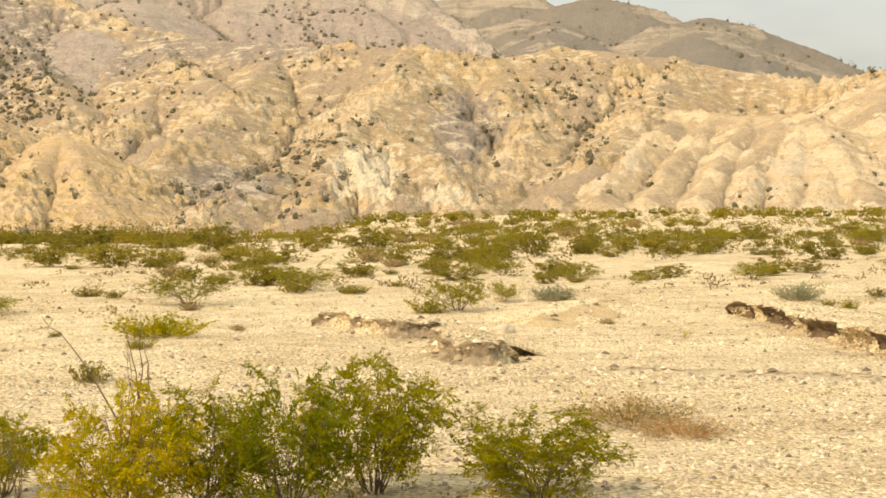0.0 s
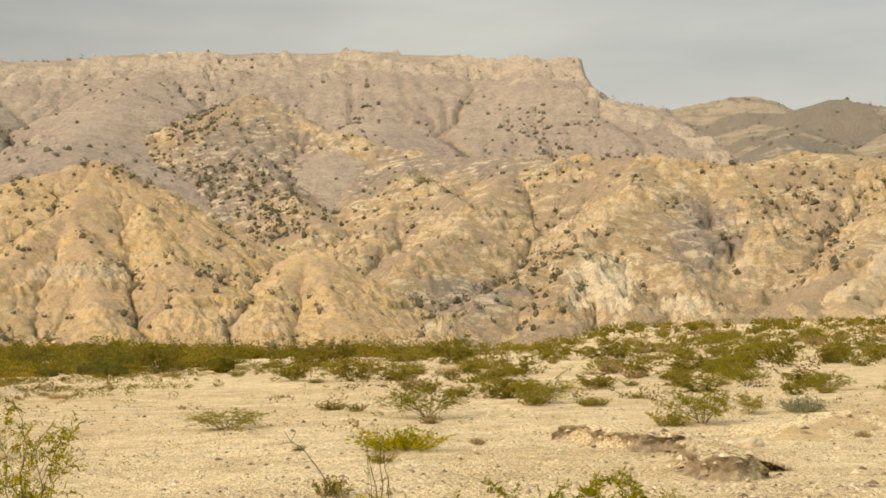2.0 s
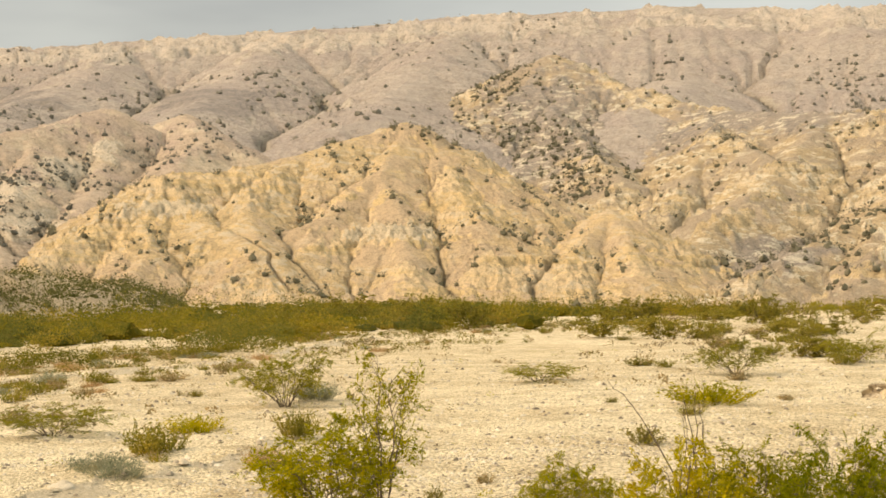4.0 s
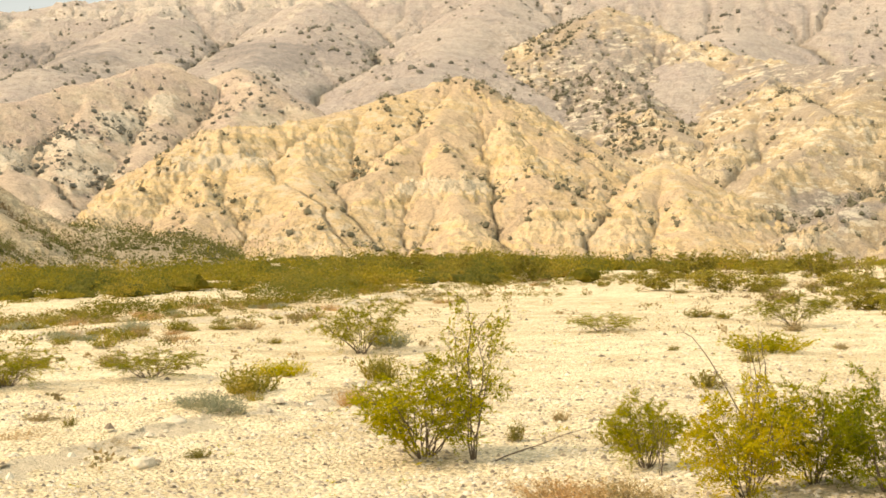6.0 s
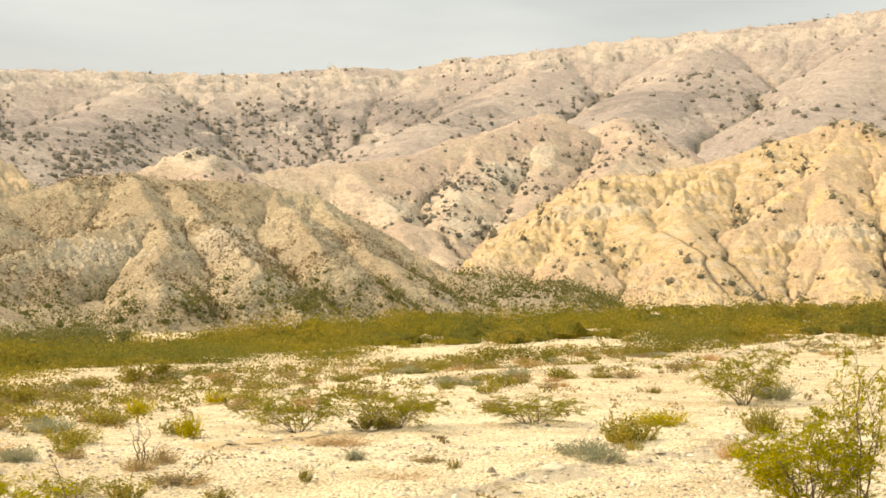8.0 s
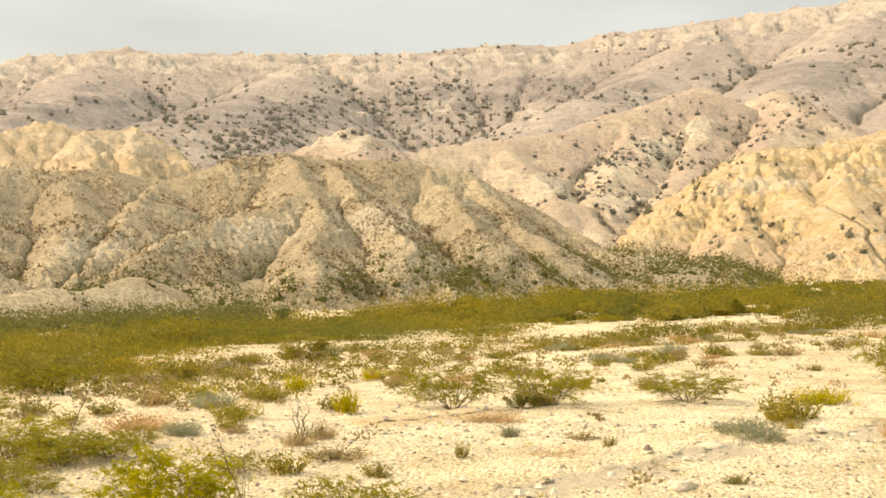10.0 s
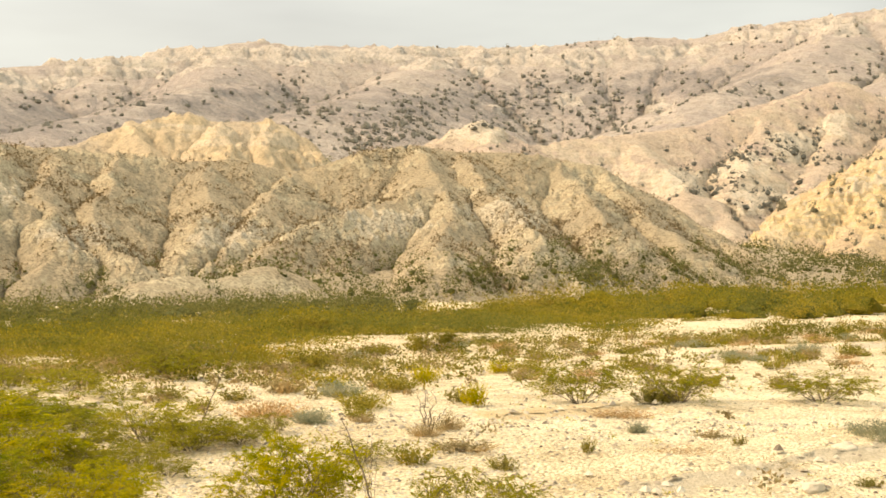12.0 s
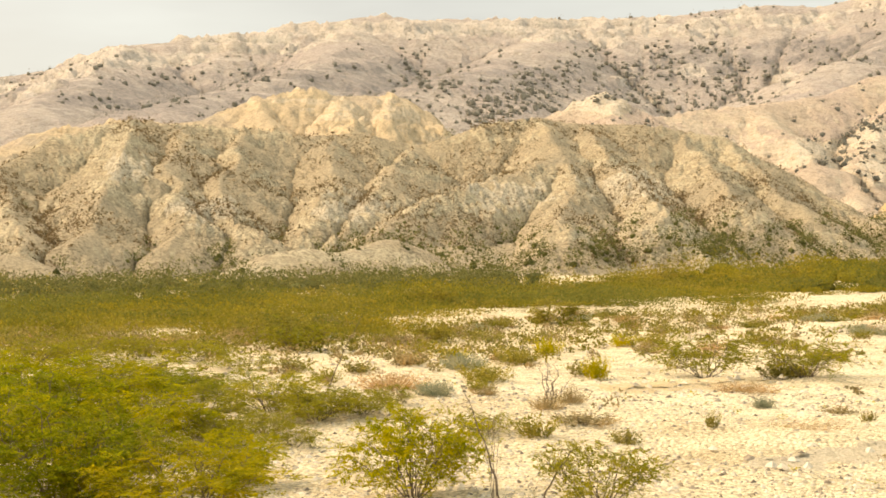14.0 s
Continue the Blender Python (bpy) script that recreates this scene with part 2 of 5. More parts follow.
def leaf_material(name, a, bb, thin=0.4, mottle=0.0):
    m, nt, b, co = start(name, 0.7)
    b.inputs["Specular IOR Level"].default_value = 0.05
    geo = nt.nodes.new("ShaderNodeNewGeometry")
    col = ramp(nt, geo.outputs["Random Per Island"], ((0.0, a), (1.0, bb)))
    info = nt.nodes.new("ShaderNodeObjectInfo")
    col = mix(nt, 1.0, col, ramp(nt, info.outputs["Random"], ((0.0, (0.85, 0.85, 0.85)), (1.0, (1.2, 1.15, 1.1)))), "MULTIPLY")
    sprig = noise_node(nt, co, 2.6, 3, 0.6)    # greener and yellower sprays on one bush
    col = mix(nt, 1.0, col, ramp(nt, sprig, ((0.34, (0.66, 0.76, 0.7)), (0.5, (1.0, 1.0, 1.0)), (0.66, (1.22, 1.12, 1.0)))), "MULTIPLY")
    if mottle:    # one bush greener, the next yellower
        n = noise_node(nt, co, mottle, 3, 0.6)
        col = mix(nt, 1.0, col, ramp(nt, n, ((0.36, (0.55, 0.64, 0.75)), (0.5, (0.92, 0.94, 0.9)), (0.64, (1.25, 1.15, 0.9)))), "MULTIPLY")
    nt.links.new(col, b.inputs["Base Color"])
    through_leaf = nt.nodes.new("ShaderNodeBsdfTranslucent")
    nt.links.new(col, through_leaf.inputs["Color"])
    blend = nt.nodes.new("ShaderNodeMixShader")
    blend.inputs[0].default_value = thin
    nt.links.new(b.outputs[0], blend.inputs[1])
    nt.links.new(through_leaf.outputs[0], blend.inputs[2])
    nt.links.new(blend.outputs[0], nt.nodes["Material Output"].inputs["Surface"])
    return m


LEAF_GREEN = leaf_material("green_leaf", (0.165, 0.17, 0.006), (0.42, 0.375, 0.013), 0.55)
LEAF_THORN = leaf_material("thorn_leaf", (0.16, 0.16, 0.012), (0.37, 0.325, 0.03), 0.5)
LEAF_FRESH = leaf_material("fresh_leaf", (0.11, 0.135, 0.005), (0.31, 0.31, 0.012), 0.5)
LEAF_MID = leaf_material("mesquite_leaf", (0.18, 0.16, 0.025), (0.36, 0.30, 0.055), 0.5)
LEAF_YELLOW = leaf_material("yellow_green_leaf", (0.27, 0.24, 0.007), (0.50, 0.415, 0.018), 0.5)
LEAF_DARK = leaf_material("dark_leaf", (0.085, 0.09, 0.028), (0.165, 0.16, 0.055))
LEAF_RUST = leaf_material("rusty_stalk", (0.34, 0.20, 0.085), (0.55, 0.38, 0.19), 0.2)
LEAF_GREY = leaf_material("grey_leaf", (0.235, 0.24, 0.15), (0.37, 0.37, 0.24))
LEAF_DRY = leaf_material("dry_stalk", (0.26, 0.19, 0.085), (0.42, 0.32, 0.16), 0.2)
LEAF_THICKET = leaf_material("thicket_leaf", (0.182, 0.158, 0.020), (0.275, 0.232, 0.031), 0.6, 0.13)
LEAF_SERE = leaf_material("sere_thicket_leaf", (0.225, 0.185, 0.038), (0.32, 0.255, 0.055), 0.6, 0.13)
LEAF_DEEP = leaf_material("deep_thicket_leaf", (0.118, 0.124, 0.028), (0.185, 0.178, 0.04), 0.6)
LEAF_DRYHILL = leaf_material("dry_hill_scrub", (0.15, 0.105, 0.055), (0.25, 0.185, 0.10), 0.2)
LEAF_OLIVE = leaf_material("olive_tuft_leaf", (0.17, 0.145, 0.035), (0.33, 0.28, 0.075), 0.4)
# leaves of distant bushes, lightened and greyed in colour to stand for haze
LEAF_HAZED = leaf_material("hazed_bush_leaf", (0.17, 0.163, 0.135), (0.24, 0.228, 0.185), 0.2)
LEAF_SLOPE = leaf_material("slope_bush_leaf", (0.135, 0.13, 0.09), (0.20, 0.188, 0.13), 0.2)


def stone_material():
    m, nt, b, co = start("river_stone", 0.85)
    geo = nt.nodes.new("ShaderNodeNewGeometry")
    col = ramp(nt, geo.outputs["Random Per Island"], ((0.0, (0.13, 0.10, 0.07)), (0.38, (0.44, 0.37, 0.265)), (1.0, (0.69, 0.605, 0.455))))
    n = noise_node(nt, co, 14.0, 4, 0.6)
    col = mix(nt, 1.0, col, ramp(nt, n, ((0.3, (0.8, 0.79, 0.76)), (0.7, (1.1, 1.1, 1.1)))), "MULTIPLY")
    nt.links.new(col, b.inputs["Base Color"])
    return m


STONE = stone_material()


def bark_material():
    m, nt, b, co = start("thorn_bark", 0.9)
    n = noise_node(nt, co, 18.0, 4, 0.7)
    nt.links.new(ramp(nt, n, ((0.3, (0.09, 0.065, 0.04)), (0.7, (0.20, 0.15, 0.10)))), b.inputs["Base Color"])
    return m


BARK = bark_material()


# ---- terrain ----
def spot(az, el, r):
    """A place from its bearing to the left of north, its height above the eye in degrees, and its distance."""
    a = radians(az)
    return -math.sin(a) * r, math.cos(a) * r, EYE + math.tan(radians(el)) * r


def ground_z(x, y):
    x, y = np.asarray(x, float), np.asarray(y, float)
    r = np.hypot(x, y)
    left = 2.4 * np.tanh(np.minimum(x, 0) * 0.016 / 2.4)
    right = np.maximum(x, 0) * 0.011
    az = np.degrees(np.arctan2(-x, np.maximum(y, 1e-6)))
    fan = 0.6 * smooth(120, 500, r) * smooth(18, -6, az)
    dip = np.interp(az, (-6, 1, 4, 13, 20, 30, 38), (1.2, 1.7, 7.0, 7.4, 3.5, 2.0, 0.0)) * smooth(95, 520, r)
    swell = 0.22 * fbm(x * 0.045, y * 0.045, 3) * smooth(4, 16, r) + 0.07 * ridged(x * 0.12 + 0.2 * fbm(x * 0.05, y * 0.05, 2), y * 0.30, 3) * smooth(300, 60, r)
    return left + np.minimum(right, 14) + fan + swell - dip


def grid_mesh(name, X, Y, Z, material, wrap=False, sunk=None):
    n, m = X.shape
    co = np.stack([X, Y, Z], -1).reshape(-1, 3)
    i, j = np.meshgrid(np.arange(n - 1), np.arange(m if wrap else m - 1), indexing="ij")
    j2 = (j + 1) % m
    quads = np.stack([i * m + j, i * m + j2, (i + 1) * m + j2, (i + 1) * m + j], -1).reshape(-1, 4)
    if sunk is not None:    # leave out what lies wholly under the ground
        quads = quads[~sunk.ravel()[quads].all(1)]
    me = bpy.data.meshes.new(name)
    me.from_pydata(co, [], quads)
    me.polygons.foreach_set("use_smooth", np.full(len(quads), True))
    me.materials.append(material)
    me.update()
    return me


def soften(Z, wide, r, az, dr, n=1.0):
    """Rounds the crests over about that many metres."""
    step = float(np.mean(r)) * abs(float(az[0, 1] - az[0, 0]))
    for _ in range(int(min(30, round(2 * (wide / step) ** 2 * n)))):
        Z[:, 1:-1] = 0.25 * Z[:, :-2] + 0.5 * Z[:, 1:-1] + 0.25 * Z[:, 2:]
    for _ in range(int(min(30, round(2 * (wide / dr) ** 2 * n)))):
        Z[1:-1] = 0.25 * Z[:-2] + 0.5 * Z[1:-1] + 0.25 * Z[2:]
    return Z


def erode(Z, base, r, az, dr, cut, rounds, wide):
    """Lets rain run down the slopes and cut gullies, and creep round what lies between them. Gives the heights and the area drained."""
    n, m = Z.shape
    da = abs(float(az[0, 1] - az[0, 0]))
    side = np.broadcast_to(r * da, Z.shape)
    own = (side * dr).ravel()
    number = np.arange(n * m).reshape(n, m)
    for _ in range(rounds):
        for _k in range(6):    # lift the pits out
            low = np.minimum(np.minimum(Z[:-2, 1:-1], Z[2:, 1:-1]), np.minimum(Z[1:-1, :-2], Z[1:-1, 2:]))
            low = np.minimum(low, np.minimum(np.minimum(Z[:-2, :-2], Z[2:, 2:]), np.minimum(Z[2:, :-2], Z[:-2, 2:])))
            Z[1:-1, 1:-1] = np.maximum(Z[1:-1, 1:-1], low + 0.002)
        best = np.zeros(Z.shape)
        goal, way = number.copy(), np.ones(Z.shape)
        for di in (-1, 0, 1):
            for dj in (-1, 0, 1):
                if di or dj:
                    here = (slice(max(0, -di), n - max(0, di)), slice(max(0, -dj), m - max(0, dj)))
                    there = (slice(max(0, di), n - max(0, -di)), slice(max(0, dj), m - max(0, -dj)))
                    L = np.sqrt((di * dr) ** 2 + (dj * side[here]) ** 2)
                    drop = (Z[here] - Z[there]) / L
                    win = (drop > best[here]) & (Z[here] > base[here] - 0.5)
                    best[here] = np.where(win, drop, best[here])
                    goal[here] = np.where(win, number[there], goal[here])
                    way[here] = np.where(win, L, way[here])
        order = np.argsort(Z.ravel()).tolist()
        to, area = goal.ravel().tolist(), own.tolist()
        for i in reversed(order):
            k = to[i]
            if k != i:
                area[k] += area[i]
        drained = np.array(area)
        pull = (cut / rounds * np.sqrt(drained) / way.ravel()).tolist()
        h = Z.ravel().tolist()
        for i in order:
            k = to[i]
            if k != i:
                h[i] = (h[i] + pull[i] * h[k]) / (1 + pull[i])
        Z = soften(np.array(h).reshape(n, m), wide, r, az, dr, 1.0 / rounds)
    return Z, drained.reshape(n, m)


def massif(ridges, az0, az1, r0, r1, naz, nr, fall, rough, size, foot=6.0, crag=0.0, bare=(), hazed_scrub=(), round_top=0.0, beds=(0, 0, 0), patchy=1.0, rim=0.0, cap=(), cut=0.2, rounds=8, wide=1.0, warp=0.05, fine=0.22):
    """Heights of a mountain grown from its ridge lines: each falls off to both sides, then rain cuts gullies into the
    slopes.
    Crags break out in patches, and where bare names a bearing, a height and their spread. Gives also the share of crag,
    of hazed scrub and of gully."""
    az = np.radians(np.linspace(az0, az1, naz))[None, :]
    r = np.linspace(r0, r1, nr)[:, None]
    X, Y = -np.sin(az) * r, np.cos(az) * r
    wx = X + size * warp * fbm(X / size * 1.3, Y / size * 1.3, 4)
    wy = Y + size * warp * fbm(X / size * 1.3 + 40, Y / size * 1.3 + 7, 4)
    best = np.full(X.shape, -1e9)
    dist = np.zeros(X.shape)
    for line in ridges:
        pts = [spot(*p) for p in line]
        for (ax, ay, azz), (bx, by, bz) in zip(pts, pts[1:]):
            dx, dy = bx - ax, by - ay
            t = np.clip(((wx - ax) * dx + (wy - ay) * dy) / (dx * dx + dy * dy), 0, 1)
            d = np.hypot(wx - ax - t * dx, wy - ay - t * dy)
            h = azz + t * (bz - azz) - fall * (np.sqrt(d * d + round_top ** 2) - round_top)
            win = h > best
            best = np.where(win, h, best)
            dist = np.where(win, d, dist)
    deep = smooth(0, size * 0.35, dist)
    Z = best + rough * fbm(X / size * 3, Y / size * 3, 6, 0.5) * (0.2 + 0.8 * deep)
    if cap:
        top = np.interp(np.degrees(az) + 0.12 * fbm(r / 60, r * 0, 3), [c[0] for c in cap], [c[1] for c in cap])
        Z = np.minimum(Z, EYE + np.tan(np.radians(top)) * r + rough * fbm(X / size * 3, Y / size * 3, 4))
    base = ground_z(X, Y)
    Z = np.maximum(Z, base - foot)
    Z, area = erode(Z, base, r, az, (r1 - r0) / (nr - 1), cut, rounds, wide)
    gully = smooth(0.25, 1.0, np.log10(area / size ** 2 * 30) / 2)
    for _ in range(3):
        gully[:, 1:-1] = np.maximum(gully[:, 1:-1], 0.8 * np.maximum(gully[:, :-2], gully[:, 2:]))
    Z = Z + fine * rough * ridged(X / size * 13, Y / size * 13, 3, 0.6) * (0.3 + 0.7 * deep)
    out = smooth(0.05, 0.45, fbm(X / size * 0.8 + 3, Y / size * 0.8 - 5, 4) + 0.25 * (1 - deep)) * patchy
    el = np.degrees(np.arctan2(Z - EYE, r))
    for b_az, b_el, s_az, s_el in bare:
        k = np.exp(-(((np.degrees(az) - b_az) / s_az) ** 2 + ((el - b_el) / s_el) ** 2)) * 1.5
        out = np.maximum(out, 1.7 * smooth(0.6, 0.95, k + 0.6 * fbm(X / size * 5, Y / size * 5, 4, 0.6) - 0.1))
    if rim:    # a pale cliff band under the crest
        under = el.max(0)[None, :] - el
        k = np.exp(-((under - 0.45 * rim) / (0.5 * rim)) ** 2) + 0.75 * fbm(X / size * 2.5, Y / size * 2.5, 4, 0.6)
        out = np.maximum(out, 1.6 * smooth(0.55, 1.0, k))
    if beds[0]:    # harder beds stand out as ledges, tipped a little
        p = beds[0]
        lift = Z + beds[2] * (X * 0.8 + Y * 0.3) + 0.35 * p * fbm(X / size * 1.5, Y / size * 1.5, 3)
        step = np.floor(lift / p) + smooth(0.66, 0.96, lift / p - np.floor(lift / p))
        Z = Z + (step * p - lift) * beds[1] * np.clip(0.08 + 0.9 * out, 0, 1) * smooth(0, 8, Z - base)
    # where the scrub grey with its painted haze goes, by bearing and height
    scrub_haze = np.zeros(X.shape)
    for d_az, d_el, s_az, s_el in hazed_scrub:
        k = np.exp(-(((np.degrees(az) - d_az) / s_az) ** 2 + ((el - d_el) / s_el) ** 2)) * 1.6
        scrub_haze = np.maximum(scrub_haze, smooth(0.35, 1.0, k + 0.6 * fbm(X / size * 3, Y / size * 3, 4, 0.65)))
    Z = Z + crag * np.minimum(out, 1) * (ridged(X / size * 7, Y / size * 7, 4, 0.6) - 0.4)
    split = ridged(X / size * 4 + 7, Y / size * 4, 2)    # blocks of rock, parted by joints
    Z = Z + 0.35 * crag * np.minimum(out, 1) * smooth(0.1, 0.5, split) * (np.round(1.5 * fbm(X / size * 16, Y / size * 16, 2)) + 0.5)
    Z = np.where(Z > base - foot, Z, base - foot)
    edge = np.minimum(smooth(0, 30, np.arange(naz))[None, :], smooth(0, 30, naz - 1 - np.arange(naz))[None, :])
    Z = np.where(edge < 1, (base - foot) + (Z - base + foot) * edge, Z)
    Z[0] = np.minimum(Z[0], base[0] - 1.0)
    Z[-1] = base[-1] - foot
    return X, Y, Z, out, scrub_haze, gully


# bearings to the left of north, degrees above the eye, metres away
FAR = (
    ((73.0, 5.38, 1500), (71.3, 5.80, 1500), (68.6, 6.22, 1500), (66.2, 7.19, 1500), (62.2, 7.75, 1520), (57.2, 8.45, 1550), (49.0, 8.28, 1600), (44.0, 8.52, 1620), (40.9, 8.80, 1650), (39.2, 8.60, 1650), (36.5, 9.17, 1650), (32.7, 9.47, 1650), (26.7, 9.93, 1650), (20.7, 10.42, 1650), (15.6, 10.62, 1650), (14.0, 10.65, 1650), (10.5, 10.65, 1650), (7.5, 10.50, 1650), (5.2, 10.25, 1620), (3.6, 10.38, 1600), (2.4, 10.35, 1600)),
    ((2.4, 10.35, 1600), (1.9, 9.05, 1620), (0.6, 8.45, 1650), (-1.0, 8.15, 1700)),
    ((19.1, 10.35, 1640), (20.7, 8.77, 1350), (22.3, 7.32, 1150), (23.5, 6.30, 1000)),
)
FAR += (
    ((26.7, 9.93, 1640), (28.1, 8.11, 1300), (30.8, 6.54, 1100), (32.0, 5.35, 1000)),
    ((32.7, 9.37, 1640), (34.5, 7.80, 1350), (37.8, 6.54, 1150), (39.4, 5.33, 1020)),
    ((49.0, 8.23, 1590), (51.7, 6.79, 1300), (53.6, 6.21, 1150), (55.8, 4.86, 1000)),
    ((57.2, 8.30, 1540), (59.0, 6.61, 1250), (62.6, 5.59, 1080), (66.0, 4.66, 950)),
    ((66.2, 7.19, 1490), (68.1, 5.94, 1200), (70.0, 4.59, 1000)),
    ((10.5, 10.65, 1640), (10.4, 7.94, 1350), (11.5, 7.15, 1150)),
)
PINK = (
    ((49.2, 4.56, 640), (48.3, 5.06, 640), (47.5, 5.33, 640), (46.4, 4.82, 650), (45.3, 4.40, 660), (43.7, 4.68, 680), (41.6, 4.91, 700), (38.7, 5.29, 740), (36.0, 6.01, 790), (33.5, 6.83, 850)),
    ((47.5, 5.33, 640), (46.9, 4.37, 600)),
    ((41.6, 4.91, 700), (40.5, 3.61, 640), (39.1, 2.46, 590)),
    ((36.0, 6.01, 790), (36.6, 4.23, 700), (37.6, 2.21, 600), (37.4, 0.84, 540)),
    ((33.5, 6.83, 850), (33.5, 4.39, 740), (34.7, 2.61, 640), (35.3, 1.27, 570)),
    ((30.4, 6.68, 880), (29.4, 5.78, 800), (30.6, 4.86, 740)),
)
CREAM = (
    ((72.5, 2.26, 420), (70.0, 3.72, 420), (67.9, 3.99, 420), (63.5, 4.28, 420), (62.6, 4.63, 430), (61.3, 5.15, 430), (59.5, 5.40, 430), (57.2, 5.37, 430), (55.8, 5.20, 430), (54.9, 3.91, 420)),
    ((61.3, 5.15, 430), (60.8, 3.75, 390)),
    ((58.1, 5.41, 430), (57.7, 3.78, 385)),
    ((56.1, 5.20, 430), (56.3, 3.79, 390)),
)
YELLOW = (
    ((36.9, 0.27, 520), (34.7, 1.75, 560), (32.6, 3.02, 590), (31.3, 4.17, 610), (28.7, 4.36, 630), (26.0, 5.05, 650), (24.2, 5.62, 660), (21.4, 6.30, 680), (20.1, 5.58, 680), (18.0, 4.47, 670), (15.8, 3.21, 660), (14.1, 2.48, 650), (12.6, 1.62, 630)),
    ((21.4, 6.30, 680), (22.6, 4.40, 620), (24.8, 2.58, 570), (25.8, 0.97, 530)),
    ((20.1, 5.58, 680), (19.6, 3.70, 610), (18.5, 2.33, 560), (18.3, 0.52, 520)),
    ((31.3, 4.17, 610), (29.4, 2.34, 560), (27.4, 1.48, 530), (27.1, 0.29, 510)),
    ((32.6, 3.02, 590), (31.7, 1.42, 540), (32.6, 0.05, 505)),
)
YELLOW += (
    ((26.0, 5.05, 650), (28.1, 3.26, 590), (27.4, 1.48, 530)),
    ((15.8, 3.21, 660), (16.1, 1.87, 590), (15.6, 0.29, 530)),
    ((13.3, 2.74, 600), (14.1, 1.85, 570), (15.2, 0.29, 520)),
    ((13.3, 2.74, 600), (12.8, 1.62, 560), (12.4, 0.29, 520)),
    ((22.6, 4.40, 620), (21.7, 2.34, 560), (21.4, 0.29, 510)),
)
RIGHT = (
    ((16.4, 8.50, 1270), (15.6, 8.99, 1250), (14.6, 8.44, 1230), (13.7, 8.02, 1200), (9.6, 6.67, 1080), (4.8, 6.28, 980), (-0.2, 6.29, 900), (-2.1, 5.96, 900), (-3.6, 5.78, 900), (-6.6, 6.28, 930), (-11.1, 5.71, 930), (-14.1, 5.13, 920), (-16.5, 4.65, 900), (-19.0, 5.11, 880), (-21.7, 5.21, 880)),
    ((15.6, 8.99, 1250), (16.0, 7.25, 1150), (14.6, 5.62, 1020), (12.8, 3.98, 880)),
    ((9.6, 6.67, 1080), (9.0, 5.52, 950), (10.2, 3.66, 840), (11.3, 2.57, 740)),
    ((4.8, 6.28, 980), (6.4, 4.41, 820), (8.2, 2.91, 700), (9.8, 1.39, 620), (10.9, -0.82, 540)),
)
RIGHT += (
    ((9.0, 5.52, 950), (6.4, 4.41, 820)),
    ((-0.2, 6.29, 900), (0.2, 4.60, 780), (1.6, 3.35, 700), (2.7, 2.37, 620), (1.6, 1.42, 580), (0.2, 0.29, 540)),
    ((2.7, 2.37, 620), (3.2, 0.97, 560), (3.4, -0.39, 510)),
    ((1.6, 3.35, 700), (-0.7, 2.34, 640), (-2.0, 0.75, 570), (-2.7, -0.16, 520)),
    ((2.7, 2.37, 620), (5.2, 1.41, 580), (7.0, 0.28, 540), (8.5, -0.73, 500)),
    ((-3.6, 5.78, 900), (-4.3, 4.15, 800), (-5.2, 2.57, 720)),
    ((-11.1, 5.71, 930), (-10.0, 3.90, 780), (-8.6, 2.56, 670), (-6.6, 0.30, 560)),
)
FAN = (
    ((-10.0, 3.90, 780), (-13.3, 3.53, 720), (-16.1, 3.50, 680), (-17.1, 2.28, 620), (-18.3, 0.63, 555), (-18.5, -0.08, 530)),
    ((-11.1, 3.76, 760), (-10.0, 2.55, 670), (-8.4, 1.21, 590), (-7.9, 0.19, 545)),
    ((-12.6, 3.54, 735), (-11.1, 1.99, 640), (-9.9, 0.30, 550)),
    ((-13.9, 3.52, 705), (-12.6, 1.76, 620), (-11.8, 0.19, 545)),
    ((-15.2, 3.51, 690), (-14.0, 1.75, 615), (-13.6, 0.13, 540)),
    ((-16.1, 3.39, 678), (-15.4, 1.63, 605), (-15.1, 0.04, 535)),
    ((-16.6, 2.90, 650), (-16.8, 1.40, 590), (-16.4, -0.13, 528)),
)
FAN += (
    ((-19.0, 5.11, 880), (-18.6, 3.57, 720), (-19.6, 2.04, 630), (-20.4, 0.31, 560)),
)
DARK = (
    ((-1.0, 8.10, 1900), (-2.6, 8.30, 1900), (-4.3, 8.50, 1900), (-6.2, 7.60, 1850), (-7.0, 8.05, 1700), (-7.7, 8.25, 1700), (-8.7, 7.95, 1700), (-10.0, 7.20, 1700), (-11.0, 6.85, 1600), (-11.8, 7.25, 1500), (-12.4, 7.38, 1500), (-13.4, 6.60, 1500), (-15.0, 5.72, 1500), (-16.1, 5.41, 1600), (-17.6, 5.16, 1700), (-20.7, 4.61, 1700)),
    ((-6.3, 7.74, 1900), (-6.1, 6.40, 1250)),
    ((-12.3, 7.20, 1500), (-11.7, 5.66, 1150)),
    ((-13.5, 6.56, 1500), (-14.2, 5.29, 1150)),
)
